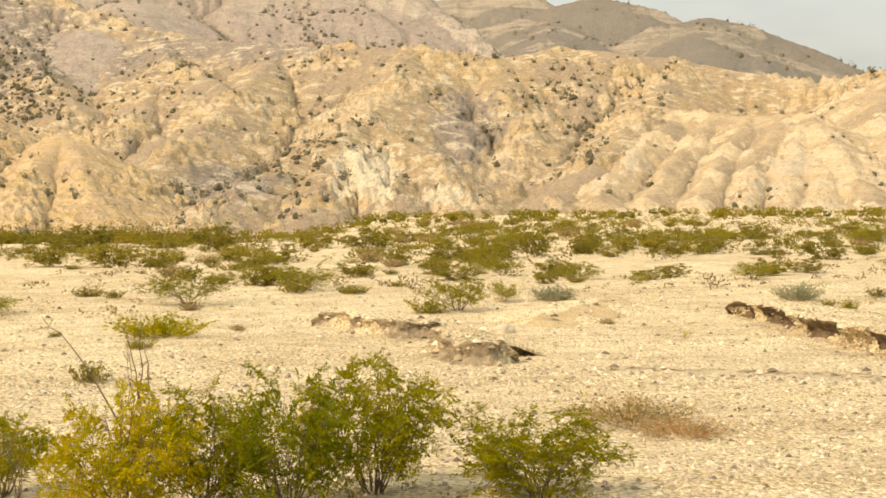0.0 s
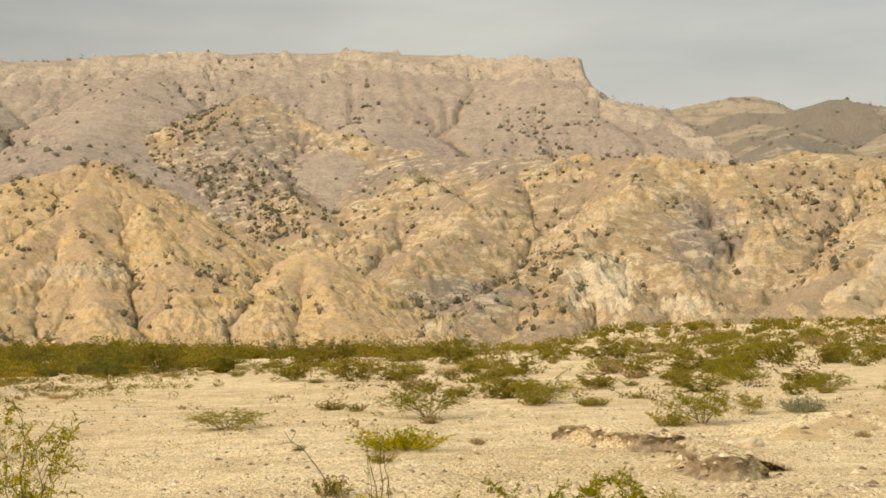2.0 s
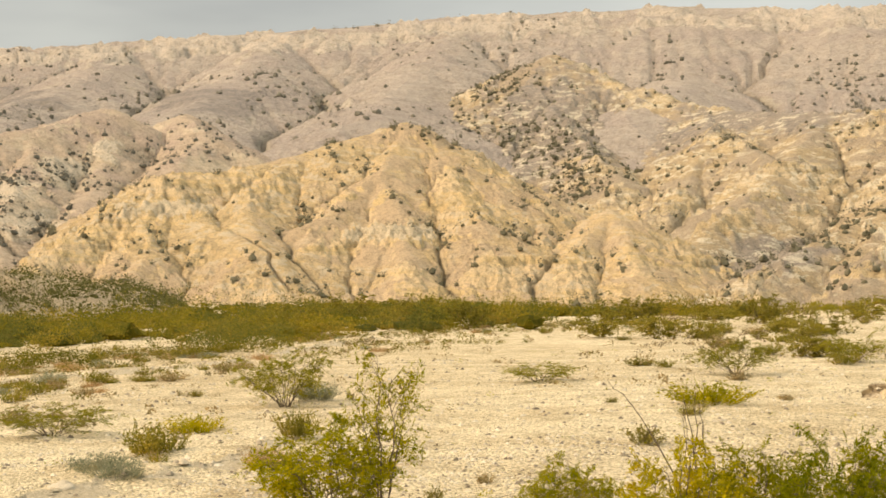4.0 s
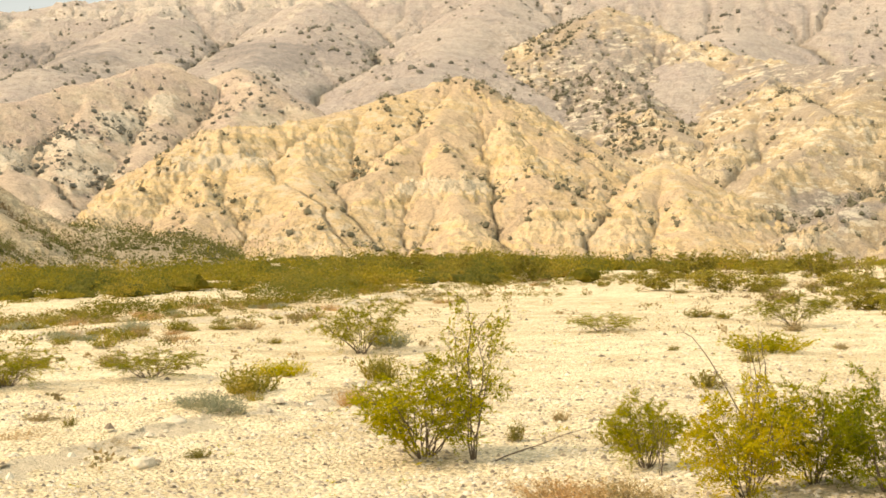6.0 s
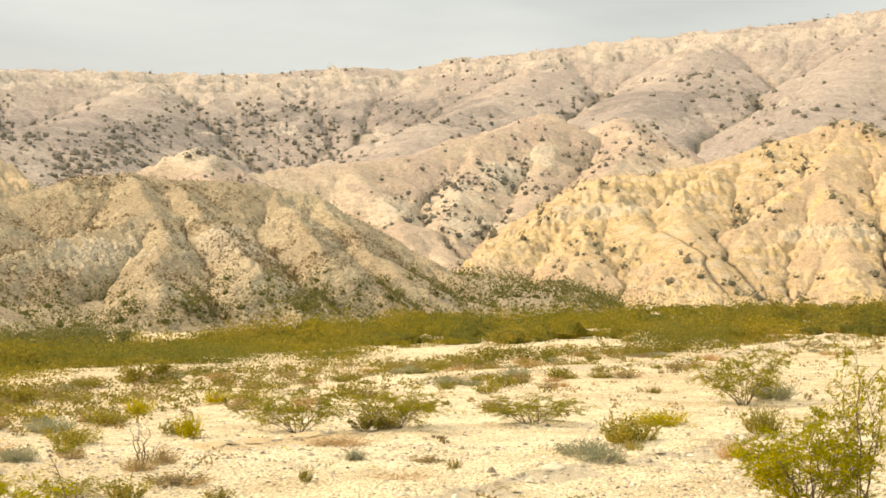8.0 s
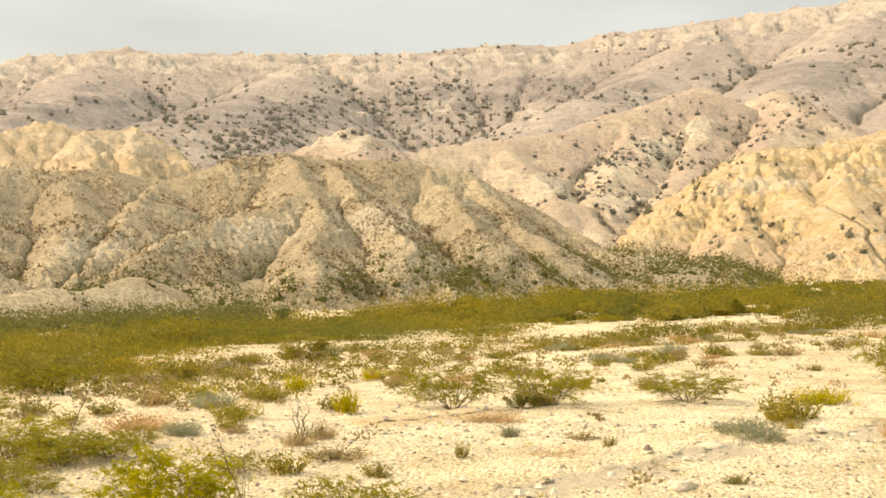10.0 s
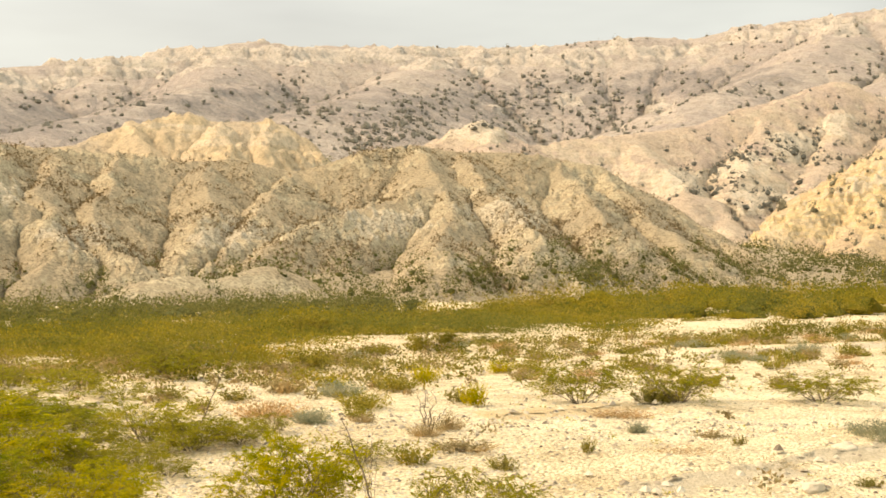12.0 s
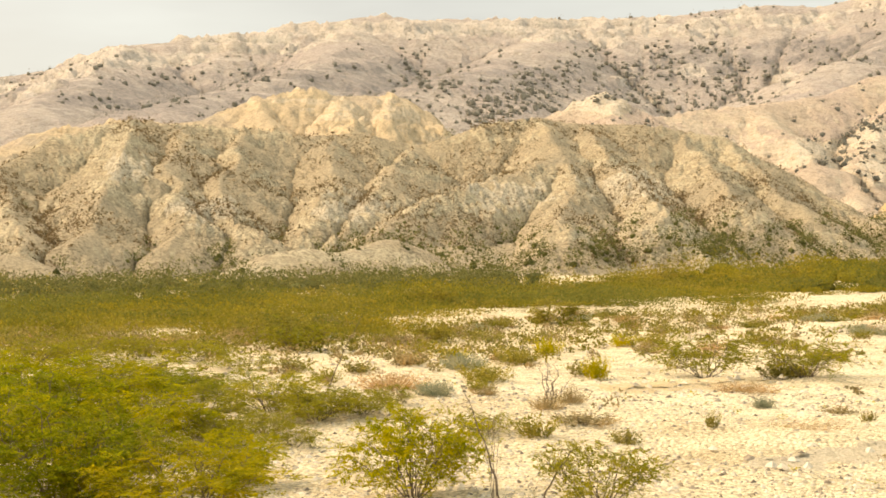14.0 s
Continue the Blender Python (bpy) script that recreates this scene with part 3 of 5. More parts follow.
GREY = (
    ((73.8, 1.60, 190), (71.3, 2.43, 195), (69.4, 3.41, 205), (66.4, 4.24, 215), (64.2, 4.03, 220), (62.0, 3.97, 225), (59.9, 3.76, 228), (57.2, 3.88, 232), (54.9, 3.38, 236), (52.2, 4.14, 240), (49.9, 4.43, 245), (48.1, 4.24, 250), (46.0, 4.19, 255), (44.5, 3.88, 260), (42.9, 3.64, 262), (41.6, 2.96, 262), (39.6, 1.72, 258), (37.7, 0.57, 250), (36.5, 0.06, 240)),
    ((66.4, 4.24, 215), (66.7, 2.56, 185), (67.9, 0.77, 165), (68.8, -0.56, 150)),
    ((64.2, 4.03, 220), (64.9, 2.36, 190), (64.2, 0.57, 165)),
)
GREY += (
    ((62.0, 3.97, 225), (62.4, 2.38, 195), (62.9, 1.25, 180), (61.7, -0.56, 158)),
    ((62.9, 1.25, 180), (64.9, -0.56, 155)),
    ((58.8, 3.82, 230), (58.3, 2.18, 200), (59.0, 0.13, 170)),
    ((54.9, 3.38, 236), (56.1, 2.19, 205), (57.2, 0.82, 182), (58.1, -0.55, 165)),
    ((49.9, 4.43, 245), (49.3, 3.00, 215), (52.2, 1.75, 190), (54.9, 1.05, 178), (56.3, -0.09, 165)),
    ((49.3, 3.00, 215), (48.7, 1.52, 190), (49.0, -0.08, 165)),
    ((48.1, 4.24, 250), (47.4, 2.88, 220), (45.8, 1.52, 195), (44.9, 0.16, 172)),
    ((44.5, 3.88, 260), (43.4, 2.41, 230), (42.0, 0.84, 195)),
)
GREY += (
    ((42.5, 3.52, 262), (40.9, 1.73, 235), (39.2, 0.39, 215)),
    ((71.3, 2.43, 195), (70.9, 0.54, 165), (70.1, -1.00, 145)),
)
APRON = (
    ((34.0, -1.40, 250), (35.4, -0.47, 300), (37.6, 0.43, 300), (39.9, 0.41, 262), (44.5, 0.09, 225), (50.1, -0.29, 190), (57.2, -0.78, 170)),
)
MOUND = (
    ((62.2, -1.47, 135), (60.8, -0.79, 138), (59.5, -0.60, 140), (58.1, -0.83, 142), (56.1, -0.21, 150)),
    ((72.6, -1.10, 140), (71.3, -0.78, 140), (70.1, -1.04, 138)),
)


HILLS = {}


def hill(name, label, ridges, material, category="hill", **how):
    X, Y, Z, out, scrub_haze, gully = massif(ridges, **how)
    HILLS[label] = (X, Y, Z, gully)
    me = grid_mesh(name, X, Y, Z, material, sunk=Z < ground_z(X, Y) - 1.5)
    me.attributes.new("crag", "FLOAT", "POINT").data.foreach_set("value", out.astype(np.float32).ravel())
    me.attributes.new("scrub_haze", "FLOAT", "POINT").data.foreach_set("value", scrub_haze.astype(np.float32).ravel())
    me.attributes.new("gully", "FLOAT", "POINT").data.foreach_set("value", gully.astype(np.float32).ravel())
    ob = new(name, me)
    return tagged(ob, label, category, kind="structure")


hill("mountain", "hazy pinkish-grey mountain with a pale cliff band", FAR, HAZED_FAR_ROCK, "mountain", az0=-10, az1=79, r0=800, r1=1900,
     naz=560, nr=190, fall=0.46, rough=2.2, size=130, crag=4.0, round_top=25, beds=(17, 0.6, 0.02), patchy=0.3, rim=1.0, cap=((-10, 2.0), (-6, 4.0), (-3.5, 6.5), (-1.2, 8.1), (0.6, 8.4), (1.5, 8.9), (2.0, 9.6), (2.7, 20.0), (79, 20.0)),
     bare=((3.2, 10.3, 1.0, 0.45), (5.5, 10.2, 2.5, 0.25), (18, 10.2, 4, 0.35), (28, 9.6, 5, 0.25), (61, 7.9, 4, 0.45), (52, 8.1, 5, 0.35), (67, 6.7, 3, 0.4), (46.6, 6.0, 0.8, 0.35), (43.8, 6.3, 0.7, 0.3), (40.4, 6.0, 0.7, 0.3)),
     hazed_scrub=((57, 6.0, 6, 0.7), (49, 6.0, 5, 0.8), (66, 5.2, 5, 0.7), (44, 6.6, 4, 0.6), (38, 7.0, 3, 0.6), (29, 7.2, 3, 0.6)), cut=0.15, wide=5, rounds=8)
hill("mountain", "dark distant mountain with rounded tops", DARK, DARK_ROCK, "mountain", az0=-21, az1=4, r0=1000, r1=2100,
     naz=260, nr=120, fall=0.45, rough=3, size=140, crag=2, round_top=20, cut=0.16, wide=5, rounds=4)
hill("hill", "pale pinkish ridge with a cream cone", PINK, PINK_ROCK, az0=20, az1=62, r0=510, r1=960,
     naz=310, nr=150, fall=0.56, rough=2.2, size=70, crag=1.5, round_top=6, bare=((47.6, 5.0, 1.4, 0.7), (37.0, 3.6, 1.6, 0.6), (35.0, 4.3, 1.4, 0.7), (39.5, 3.0, 1.2, 0.5), (36.4, 2.2, 1.4, 0.6), (33.6, 5.2, 1.0, 0.6)), patchy=0.6, cut=0.2, wide=1.5)
hill("hill", "cream-yellow eroded ridge behind scrub hill", CREAM, CREAM_ROCK, az0=50, az1=80, r0=340, r1=520,
     naz=230, nr=110, fall=0.62, rough=2.0, size=40, crag=1.8, round_top=2, cut=0.3, wide=0.25)
hill("hill", "yellow eroded hill dotted with dark bushes", YELLOW, YELLOW_ROCK, az0=6, az1=44, r0=480, r1=780,
     naz=460, nr=230, fall=0.56, rough=1.5, size=45, crag=1.7, round_top=3, fine=0.3, beds=(5, 0.5, 0.16), bare=((31.0, 2.9, 2.6, 0.5), (22, 1.9, 3.0, 0.5)), cut=0.20, wide=0.6)
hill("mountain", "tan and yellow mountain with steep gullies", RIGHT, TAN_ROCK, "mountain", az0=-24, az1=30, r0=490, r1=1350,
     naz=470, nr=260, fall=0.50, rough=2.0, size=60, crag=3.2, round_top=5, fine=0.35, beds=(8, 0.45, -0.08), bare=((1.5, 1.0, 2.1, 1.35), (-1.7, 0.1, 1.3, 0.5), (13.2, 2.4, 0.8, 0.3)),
     hazed_scrub=((15.5, 6.3, 3.2, 1.9), (17.5, 4.6, 2.5, 1.6), (12, 5.6, 2.5, 0.8), (7, 6.2, 4, 0.6), (7.0, 0.9, 2.2, 0.7), (-2.5, 3.0, 1.5, 1.5)), cut=0.22, wide=0.8)
hill("hill", "cream fluted badland slope", FAN, FAN_ROCK, az0=-24, az1=2, r0=500, r1=900,
     naz=260, nr=180, fall=0.5, rough=1.6, size=36, crag=1.2, round_top=2, bare=((-15.5, 1.6, 1.3, 0.8), (-14.6, 0.6, 1.2, 0.5), (-9.2, 1.9, 0.5, 0.8), (-7.8, 1.0, 0.5, 0.7)), cut=0.18, wide=0.4)
hill("hill", "grey-brown scrubby hill with branching spurs", GREY, GREY_ROCK, az0=33, az1=82, r0=110, r1=310,
     naz=620, nr=230, fall=0.58, rough=0.5, size=18, crag=0.45, bare=((57.5, 0.8, 2.2, 0.9), (63.5, 0.6, 1.8, 0.8), (51.5, 1.3, 2.5, 0.8), (46.5, 1.6, 2.2, 1.0), (66.5, 2.2, 1.2, 0.9)), round_top=0.4, cut=0.17, wide=0.09, rounds=10, fine=0.4, warp=0.08)
hill("hill", "low scrubby apron below the grey hill", APRON, GREY_ROCK, az0=28, az1=62, r0=130, r1=360,
     naz=260, nr=90, fall=0.16, rough=0.7, size=30, foot=2.5, round_top=6, cut=0.1, wide=1, rounds=3)
hill("hill", "low bare mound at the foot of scrub hill", MOUND, GREY_ROCK, az0=50, az1=76, r0=118, r1=165,
     naz=200, nr=60, fall=0.5, rough=0.5, size=14, cut=0.1, wide=1, rounds=3)

# the ground: one sheet from under the camera to the horizon
ring = np.concatenate([np.geomspace(0.02, 14, 22)[:-1], np.geomspace(14, 120, 130)[:-1], np.geomspace(120, 4900, 60)])
turn = np.concatenate([np.linspace(-26, 82, 460)[:-1], np.linspace(82, 334, 70)[:-1]])
gr, ga = ring[:, None], np.radians(turn)[None, :]
GX, GY = 0.9 - np.sin(ga) * gr, np.cos(ga) * gr - 0.6
ground = new("ground", grid_mesh("ground", GX, GY, ground_z(GX, GY), GRAVEL, wrap=True))
tagged(ground, "pale cream gravel river bed with stones", "ground", kind="structure")


# ---- banks cut by floods ----
def soil_material(name, a, b2):
    m, nt, b, co = start(name)
    n = noise_node(nt, co, 3.4, 6, 0.75)
    f = noise_node(nt, co, 20.0, 5, 0.7)
    col = mix(nt, span(nt, n, 0.35, 0.65), a, b2)
    col = mix(nt, 1.0, col, ramp(nt, f, ((0.3, (0.65, 0.65, 0.65)), (0.7, (1.2, 1.2, 1.2)))), "MULTIPLY")
    nt.links.new(col, b.inputs["Base Color"])
    bump(nt, b, f, 1.0, 0.08)
    return m


BROWN_SOIL = soil_material("brown_soil", (0.24, 0.18, 0.11), (0.60, 0.50, 0.345))
DARK_SOIL = soil_material("dark_soil", (0.12, 0.08, 0.045), (0.30, 0.22, 0.135))
TERRACE_SOIL = soil_material("terrace_soil", (0.54, 0.445, 0.29), (0.68, 0.575, 0.40))
ORANGE_SOIL = soil_material("orange_soil", (0.58, 0.42, 0.21), (0.70, 0.56, 0.35))


def cobbles(name, label, at, size, rng):
    """Rough stones, one at each place."""
    n = len(at)
    shape = np.array([(1, 0, 0), (0.3, 0.9, 0), (-0.8, 0.6, 0), (-0.9, -0.5, 0), (0.2, -1, 0), (0.15, 0.1, 0.75), (-0.3, -0.1, 0.7)])
    v = shape[None] * rng.uniform(0.7, 1.3, (n, 7, 3)) * size[:, None, None] * np.stack([np.ones(n), rng.uniform(0.6, 1, n), rng.uniform(0.6, 1, n)], -1)[:, None, :]
    t = rng.uniform(0, 6.28, n)[:, None]
    v = np.stack([v[..., 0] * np.cos(t) - v[..., 1] * np.sin(t), v[..., 0] * np.sin(t) + v[..., 1] * np.cos(t), v[..., 2] - 0.12 * size[:, None]], -1)
    tri = np.array([(0, 1, 5), (1, 2, 6), (1, 6, 5), (2, 3, 6), (3, 4, 6), (4, 5, 6), (4, 0, 5)])
    me = bpy.data.meshes.new(name)
    me.from_pydata((at[:, None, :] + v).reshape(-1, 3), [], (np.arange(n)[:, None, None] * 7 + tri[None]).reshape(-1, 3))
    me.materials.append(STONE)
    me.update()
    return tagged(new(name, me), label, "stones", kind="stuff")


def bank(label, line, height, back, soil, top=None, lean=0.2):
    """A step in the gravel: a ragged upright face along the line, its crown running back to the left of the line's course."""
    pts = [Vector(p) for p in line]
    cols = []
    for a, b in zip(pts, pts[1:]):
        n = max(2, int((b - a).length / 0.09))
        for i in range(n):
            cols.append(a.lerp(b, i / n))
    cols.append(pts[-1])
    raw = np.array([(p.x, p.y) for p in cols])
    # round the corners, then the way the crown lies
    for _ in range(6):
        raw[1:-1] = (raw[:-2] + 2 * raw[1:-1] + raw[2:]) / 4
    tang = np.gradient(raw, axis=0)
    tang /= np.linalg.norm(tang, axis=1)[:, None] + 1e-9
    nrm = np.stack([-tang[:, 1], tang[:, 0]], -1)
    for _ in range(25):
        nrm[1:-1] = (nrm[:-2] + 2 * nrm[1:-1] + nrm[2:]) / 4
    n = len(raw)
    s = np.arange(n) * 0.09
    taper = np.minimum(smooth(0, 10, np.arange(n)), smooth(0, 10, n - 1 - np.arange(n)))
    rag = 0.22 * fbm(s * 1.1 + height * 50, s * 0 + 3.1, 4)
    prof = [(-0.36, -0.3), (-0.20, 0.06), (-0.08, 0.2), (-0.02, 0.35), (0.02, 0.5), (0.03, 0.64), (0.02, 0.78), (-0.01, 0.9), (0.02, 1.0), (0.12, 1.05), (0.45, 1.0), (0.45 + back * 0.25, 0.85), (0.45 + back * 0.6, 0.4), (0.45 + back, -0.25)]
    X, Y, Z = [], [], []
    for k, (off, up) in enumerate(prof):
        o = off - lean * max(0.0, 1 - max(up, 0.0)) * (k < 10) + (rag * (1.0 if k < 10 else 0.5)) + (0.09 if k < 9 else 0.05) * fbm(s * 3.2, s * 0 + k * 0.4, 4, 0.6)
        x, y = raw[:, 0] + nrm[:, 0] * o, raw[:, 1] + nrm[:, 1] * o
        h = height * (0.85 + 0.12 * fbm(s * 0.7, s * 0 + 8.8, 2) + 0.08 * fbm(s * 3, s * 0 + 1.8, 3)) * taper
        X.append(x), Y.append(y), Z.append(ground_z(x, y) + h * up - 0.06 * (1 - taper) + 0.04 * fbm(x * 2.5, y * 2.5, 4, 0.65) * (k > 7))
    me = grid_mesh("bank", np.array(X), np.array(Y), np.array(Z), soil)
    me.materials.append(top or GRAVEL)
    slump = fbm(s[:-1] * 0.55 + height * 9, s[:-1] * 0 + 4.4, 3)    # gravel has slid down over parts of the face
    idx = ((np.arange(len(prof) - 1)[:, None] >= 8) | (slump[None, :] * 9 + 3.5 < -np.arange(len(prof) - 1)[:, None] + 6)).astype(int)
    me.polygons.foreach_set("material_index", idx.ravel().astype(np.int32))
    tagged(new("bank", me), label, "bank", kind="structure")
    # cobbles stuck in the face and lying on the crown
    rng = np.random.default_rng(n)
    at = np.stack([np.array(X), np.array(Y), np.array(Z)], -1)[1:12].reshape(-1, 3)
    at = at[rng.choice(len(at), min(len(at), n), False)] + rng.normal(size=(min(len(at), n), 3)) * 0.05
    cobbles("bank_stones", "pale cobbles sticking in the earth bank", at, 0.03 + 0.12 * rng.uniform(0, 1, len(at)) ** 2, rng)


bank("eroded brown earth bank in the gravel", [(-3.0, 44.4), (-2.6, 43.5), (-1.4, 40.9), (-0.5, 40.0), (0.4, 39.6), (1.2, 40.2)], 0.52, 2.6, BROWN_SOIL, lean=-0.10)
bank("eroded gravelly earth spur in the wash", [(0.5, 39.4), (0.5, 37.4), (0.6, 35.7), (1.1, 34.5), (1.7, 34.4), (2.4, 35.4)], 0.60, 2.2, BROWN_SOIL, lean=-0.08)
bank("undercut dark earth bank beside the wash", [(9.7, 47.4), (10.0, 46.0), (10.2, 43.3), (10.2, 41.4), (10.3, 38.6), (10.7, 35.5), (12.0, 32.5), (13.6, 29.0)], 0.62, 4.0, DARK_SOIL, lean=-0.45)
bank("low orange earth bank", [(2.9, 44.6), (4.2, 45.6), (5.4, 47.6), (7.4, 50.6)], 0.34, 3.0, ORANGE_SOIL, lean=1.2)
bank("low gravel terrace edge beside the wash", [(-15.6, 17.0), (-15.3, 20.5), (-15.4, 22.4), (-15.3, 24.0), (-14.9, 26.0), (-15.1, 28.2), (-14.9, 30.2), (-15.6, 33.0)], 0.16, 3.2, TERRACE_SOIL, lean=0.6)
bank("low gravel terrace edge before the thicket", [(-36.6, 45.0), (-36.0, 49.5), (-35.2, 56.0), (-34.2, 64.0), (-36.8, 80.0), (-38.0, 92.0)], 0.22, 4.0, TERRACE_SOIL, lean=0.8)
bank("low ochre sand bar in the gravel", [(-17.1, 18.8), (-16.6, 20.3), (-16.3, 21.7), (-15.9, 23.4)], 0.09, 0.9, ORANGE_SOIL, top=ORANGE_SOIL, lean=0.4)
bank("low ochre sand bar in the gravel", [(-24.4, 22.2), (-24.0, 24.4), (-24.3, 26.3), (-24.6, 28.8)], 0.10, 0.8, ORANGE_SOIL, top=ORANGE_SOIL, lean=0.4)
bank("low gravel step across the wash", [(3.6, 33.0), (5.3, 32.6), (6.8, 32.5), (8.5, 31.4), (10.2, 31.0)], 0.10, 2.0, TERRACE_SOIL, lean=0.3)


# ---- plants ----
def raw_mesh(name, co, faces, material):
    me = bpy.data.meshes.new(name)
    me.from_pydata(co, [], faces)
    me.materials.append(material)
    me.update()
    return me


def blades(rng, centres, along, size, width=0.42):
    """One pointed leaf at each centre, running along its way."""
    n = len(centres)
    along = along / (np.linalg.norm(along, axis=1)[:, None] + 1e-9)
    side = np.cross(along, rng.normal(size=(n, 3)))
    side /= np.linalg.norm(side, axis=1)[:, None] + 1e-9
    size = np.broadcast_to(size, n) * rng.uniform(0.7, 1.3, n)
    a = along * size[:, None]
    b = side * (size * width * 0.5)[:, None]
    co = np.stack([centres + a * 0.25 + b, centres + a, centres + a * 0.1 - b], 1).reshape(-1, 3)
    return co, np.arange(n * 3).reshape(-1, 3)


def clumps(rng, at, wide, high, per, leaf):
    """Loose round crowns of leaves: one for each place, denser towards the outside, with gaps."""
    n = len(at)
    lobes = 5
    lob = rng.normal(size=(n, lobes, 3)) * np.array([0.26, 0.26, 0.16]) + np.array([0, 0, 0.55])
    pick = rng.integers(0, lobes, (n, per))
    d = rng.normal(size=(n, per, 3))
    d /= np.linalg.norm(d, axis=2)[..., None]
    loc = np.take_along_axis(lob, pick[..., None], 1) + d * (0.28 * rng.uniform(0.35, 1, (n, per)) ** 0.5)[..., None]
    loc[..., 2] = np.maximum(loc[..., 2], 0.02)
    c = at[:, None, :] + loc * np.stack([wide, wide, high], -1)[:, None, :]
    way = d + rng.normal(size=d.shape) * 0.6 + np.array([0, 0, 0.35])
    return blades(rng, c.reshape(-1, 3), way.reshape(-1, 3), np.repeat(leaf, per), 0.7)


def tube(co, faces, pts, r0, r1, sides):
    base = len(co)
    n = len(pts)
    for i, p in enumerate(pts):
        q = pts[min(i + 1, n - 1)] - pts[max(i - 1, 0)]
        q = q / (np.linalg.norm(q) + 1e-9)
        u = np.cross(q, (0.3, 0.9, 0.2))
        u /= np.linalg.norm(u) + 1e-9
        v = np.cross(q, u)
        r = r0 + (r1 - r0) * i / (n - 1)
        for k in range(sides):
            a = 2 * math.pi * k / sides
            co.append(p + (u * math.cos(a) + v * math.sin(a)) * r)
    for i in range(n - 1):
        for k in range(sides):
            k2 = (k + 1) % sides
            faces.append((base + i * sides + k, base + i * sides + k2, base + (i + 1) * sides + k2, base + (i + 1) * sides + k))


def curve(a, b, sag, n):
    t = np.linspace(0, 1, n)[:, None]
    mid = (a + b) / 2 + sag
    return (1 - t) ** 2 * a + 2 * t * (1 - t) * mid + t * t * b


def shrub(name, seed, width, height, stems, boughs, twigs, leaves, leaf, leaf_mat, thick=0.010, leaf_wide=0.5, reach=0.42, low=0.25, droop=0.10):
    """A many-stemmed thorn bush: stems from one root, arching boughs on them, each a flat frond of twigs set with two rows of small leaves."""
    rng = np.random.default_rng(seed)
    co, faces, lc, lw, ll = [], [], [], [], []
    up = np.array([0, 0, 1.0])
    for s in range(stems):
        az = 2 * math.pi * (s * 0.618 + rng.uniform(-0.08, 0.08))
        out = math.sqrt((s + 0.5) / stems) * rng.uniform(0.75, 1.0)
        tip = np.array([math.cos(az) * out * width * 0.44, math.sin(az) * out * width * 0.44, height * rng.uniform(0.62, 1.0) * (1 - 0.40 * out ** 2)])
        root = np.array([math.cos(az), math.sin(az), 0]) * 0.05 * width * rng.uniform(0.2, 1)
        stem = curve(root, tip, np.array([math.cos(az) * 0.05 * width, math.sin(az) * 0.05 * width, 0.12 * height]), 9)
        stem[1:-1] += rng.normal(size=(7, 3)) * 0.018 * height
        tube(co, faces, stem, thick * height, thick * 0.25 * height, 5)
        for bgh in range(boughs):
            f = min(low + (1 - low) * (bgh + rng.uniform(0.2, 0.9)) / boughs, 0.999)
            i = int(f * 8)
            p = stem[i] + (stem[i + 1] - stem[i]) * (f * 8 - i)
            turn = az + rng.normal() * 1.1
            way = np.array([math.cos(turn), math.sin(turn), rng.uniform(-0.15, 0.85)])
            way /= np.linalg.norm(way)
            q = p + way * rng.uniform(0.55, 1.1) * reach * height * (1.2 - 0.5 * f) - up * droop * height * rng.uniform(0, 1)
            q[2] = max(q[2], 0.05 * height)
            lim = curve(p, q, np.array([0, 0, 0.10 * height]), 6)
            tube(co, faces, lim[::2], thick * 0.36 * height, thick * 0.10 * height, 3)
            side = np.cross(way, up + rng.normal(size=3) * 0.5)
            side /= np.linalg.norm(side) + 1e-9
            span_b = np.linalg.norm(q - p)
            for tw in range(twigs):
                g = 0.12 + 0.87 * (tw + rng.uniform(0, 0.8)) / twigs
                i = min(int(g * 5), 4)
                a = lim[i] + (lim[i + 1] - lim[i]) * (g * 5 - i)
                d = side * (1 if tw % 2 else -1) + way * rng.uniform(0.4, 0.9) + rng.normal(size=3) * 0.35
                d /= np.linalg.norm(d)
                L = span_b * rng.uniform(0.30, 0.75) * (1.15 - 0.65 * g)
                b = a + d * L
                if tw % 2 == 0:
                    tube(co, faces, np.array([a, b]), thick * 0.09 * height, thick * 0.04 * height, 3)
                k = np.linspace(0.08, 1.0, leaves)[:, None]
                lc.append(a + (b - a) * k - up * 0.12 * L * k * k)
                across = np.cross(d, up + rng.normal(size=3) * 0.4)
                across /= np.linalg.norm(across) + 1e-9
                lw.append(across * np.where(np.arange(leaves) % 2, 1, -1)[:, None] + d * 0.5 + rng.normal(size=(leaves, 3)) * 0.25)
                ll.append(np.full(leaves, leaf * rng.uniform(0.7, 1.2)))
    root_ob = new(name)
    wood = new("wood", raw_mesh("wood", np.array(co), faces, BARK))
    lco, lf = blades(rng, np.concatenate(lc), np.concatenate(lw), np.concatenate(ll), leaf_wide)
    lco[:, 2] = np.maximum(lco[:, 2], 0.01)
    crown = new("foliage", raw_mesh("foliage", lco, lf, leaf_mat))
    width, height = 2 * float(np.percentile(np.hypot(lco[:, 0], lco[:, 1]), 93)), float(np.percentile(lco[:, 2], 98.5))
    wood.parent = root_ob
    crown.parent = wood
    return root_ob, width, height


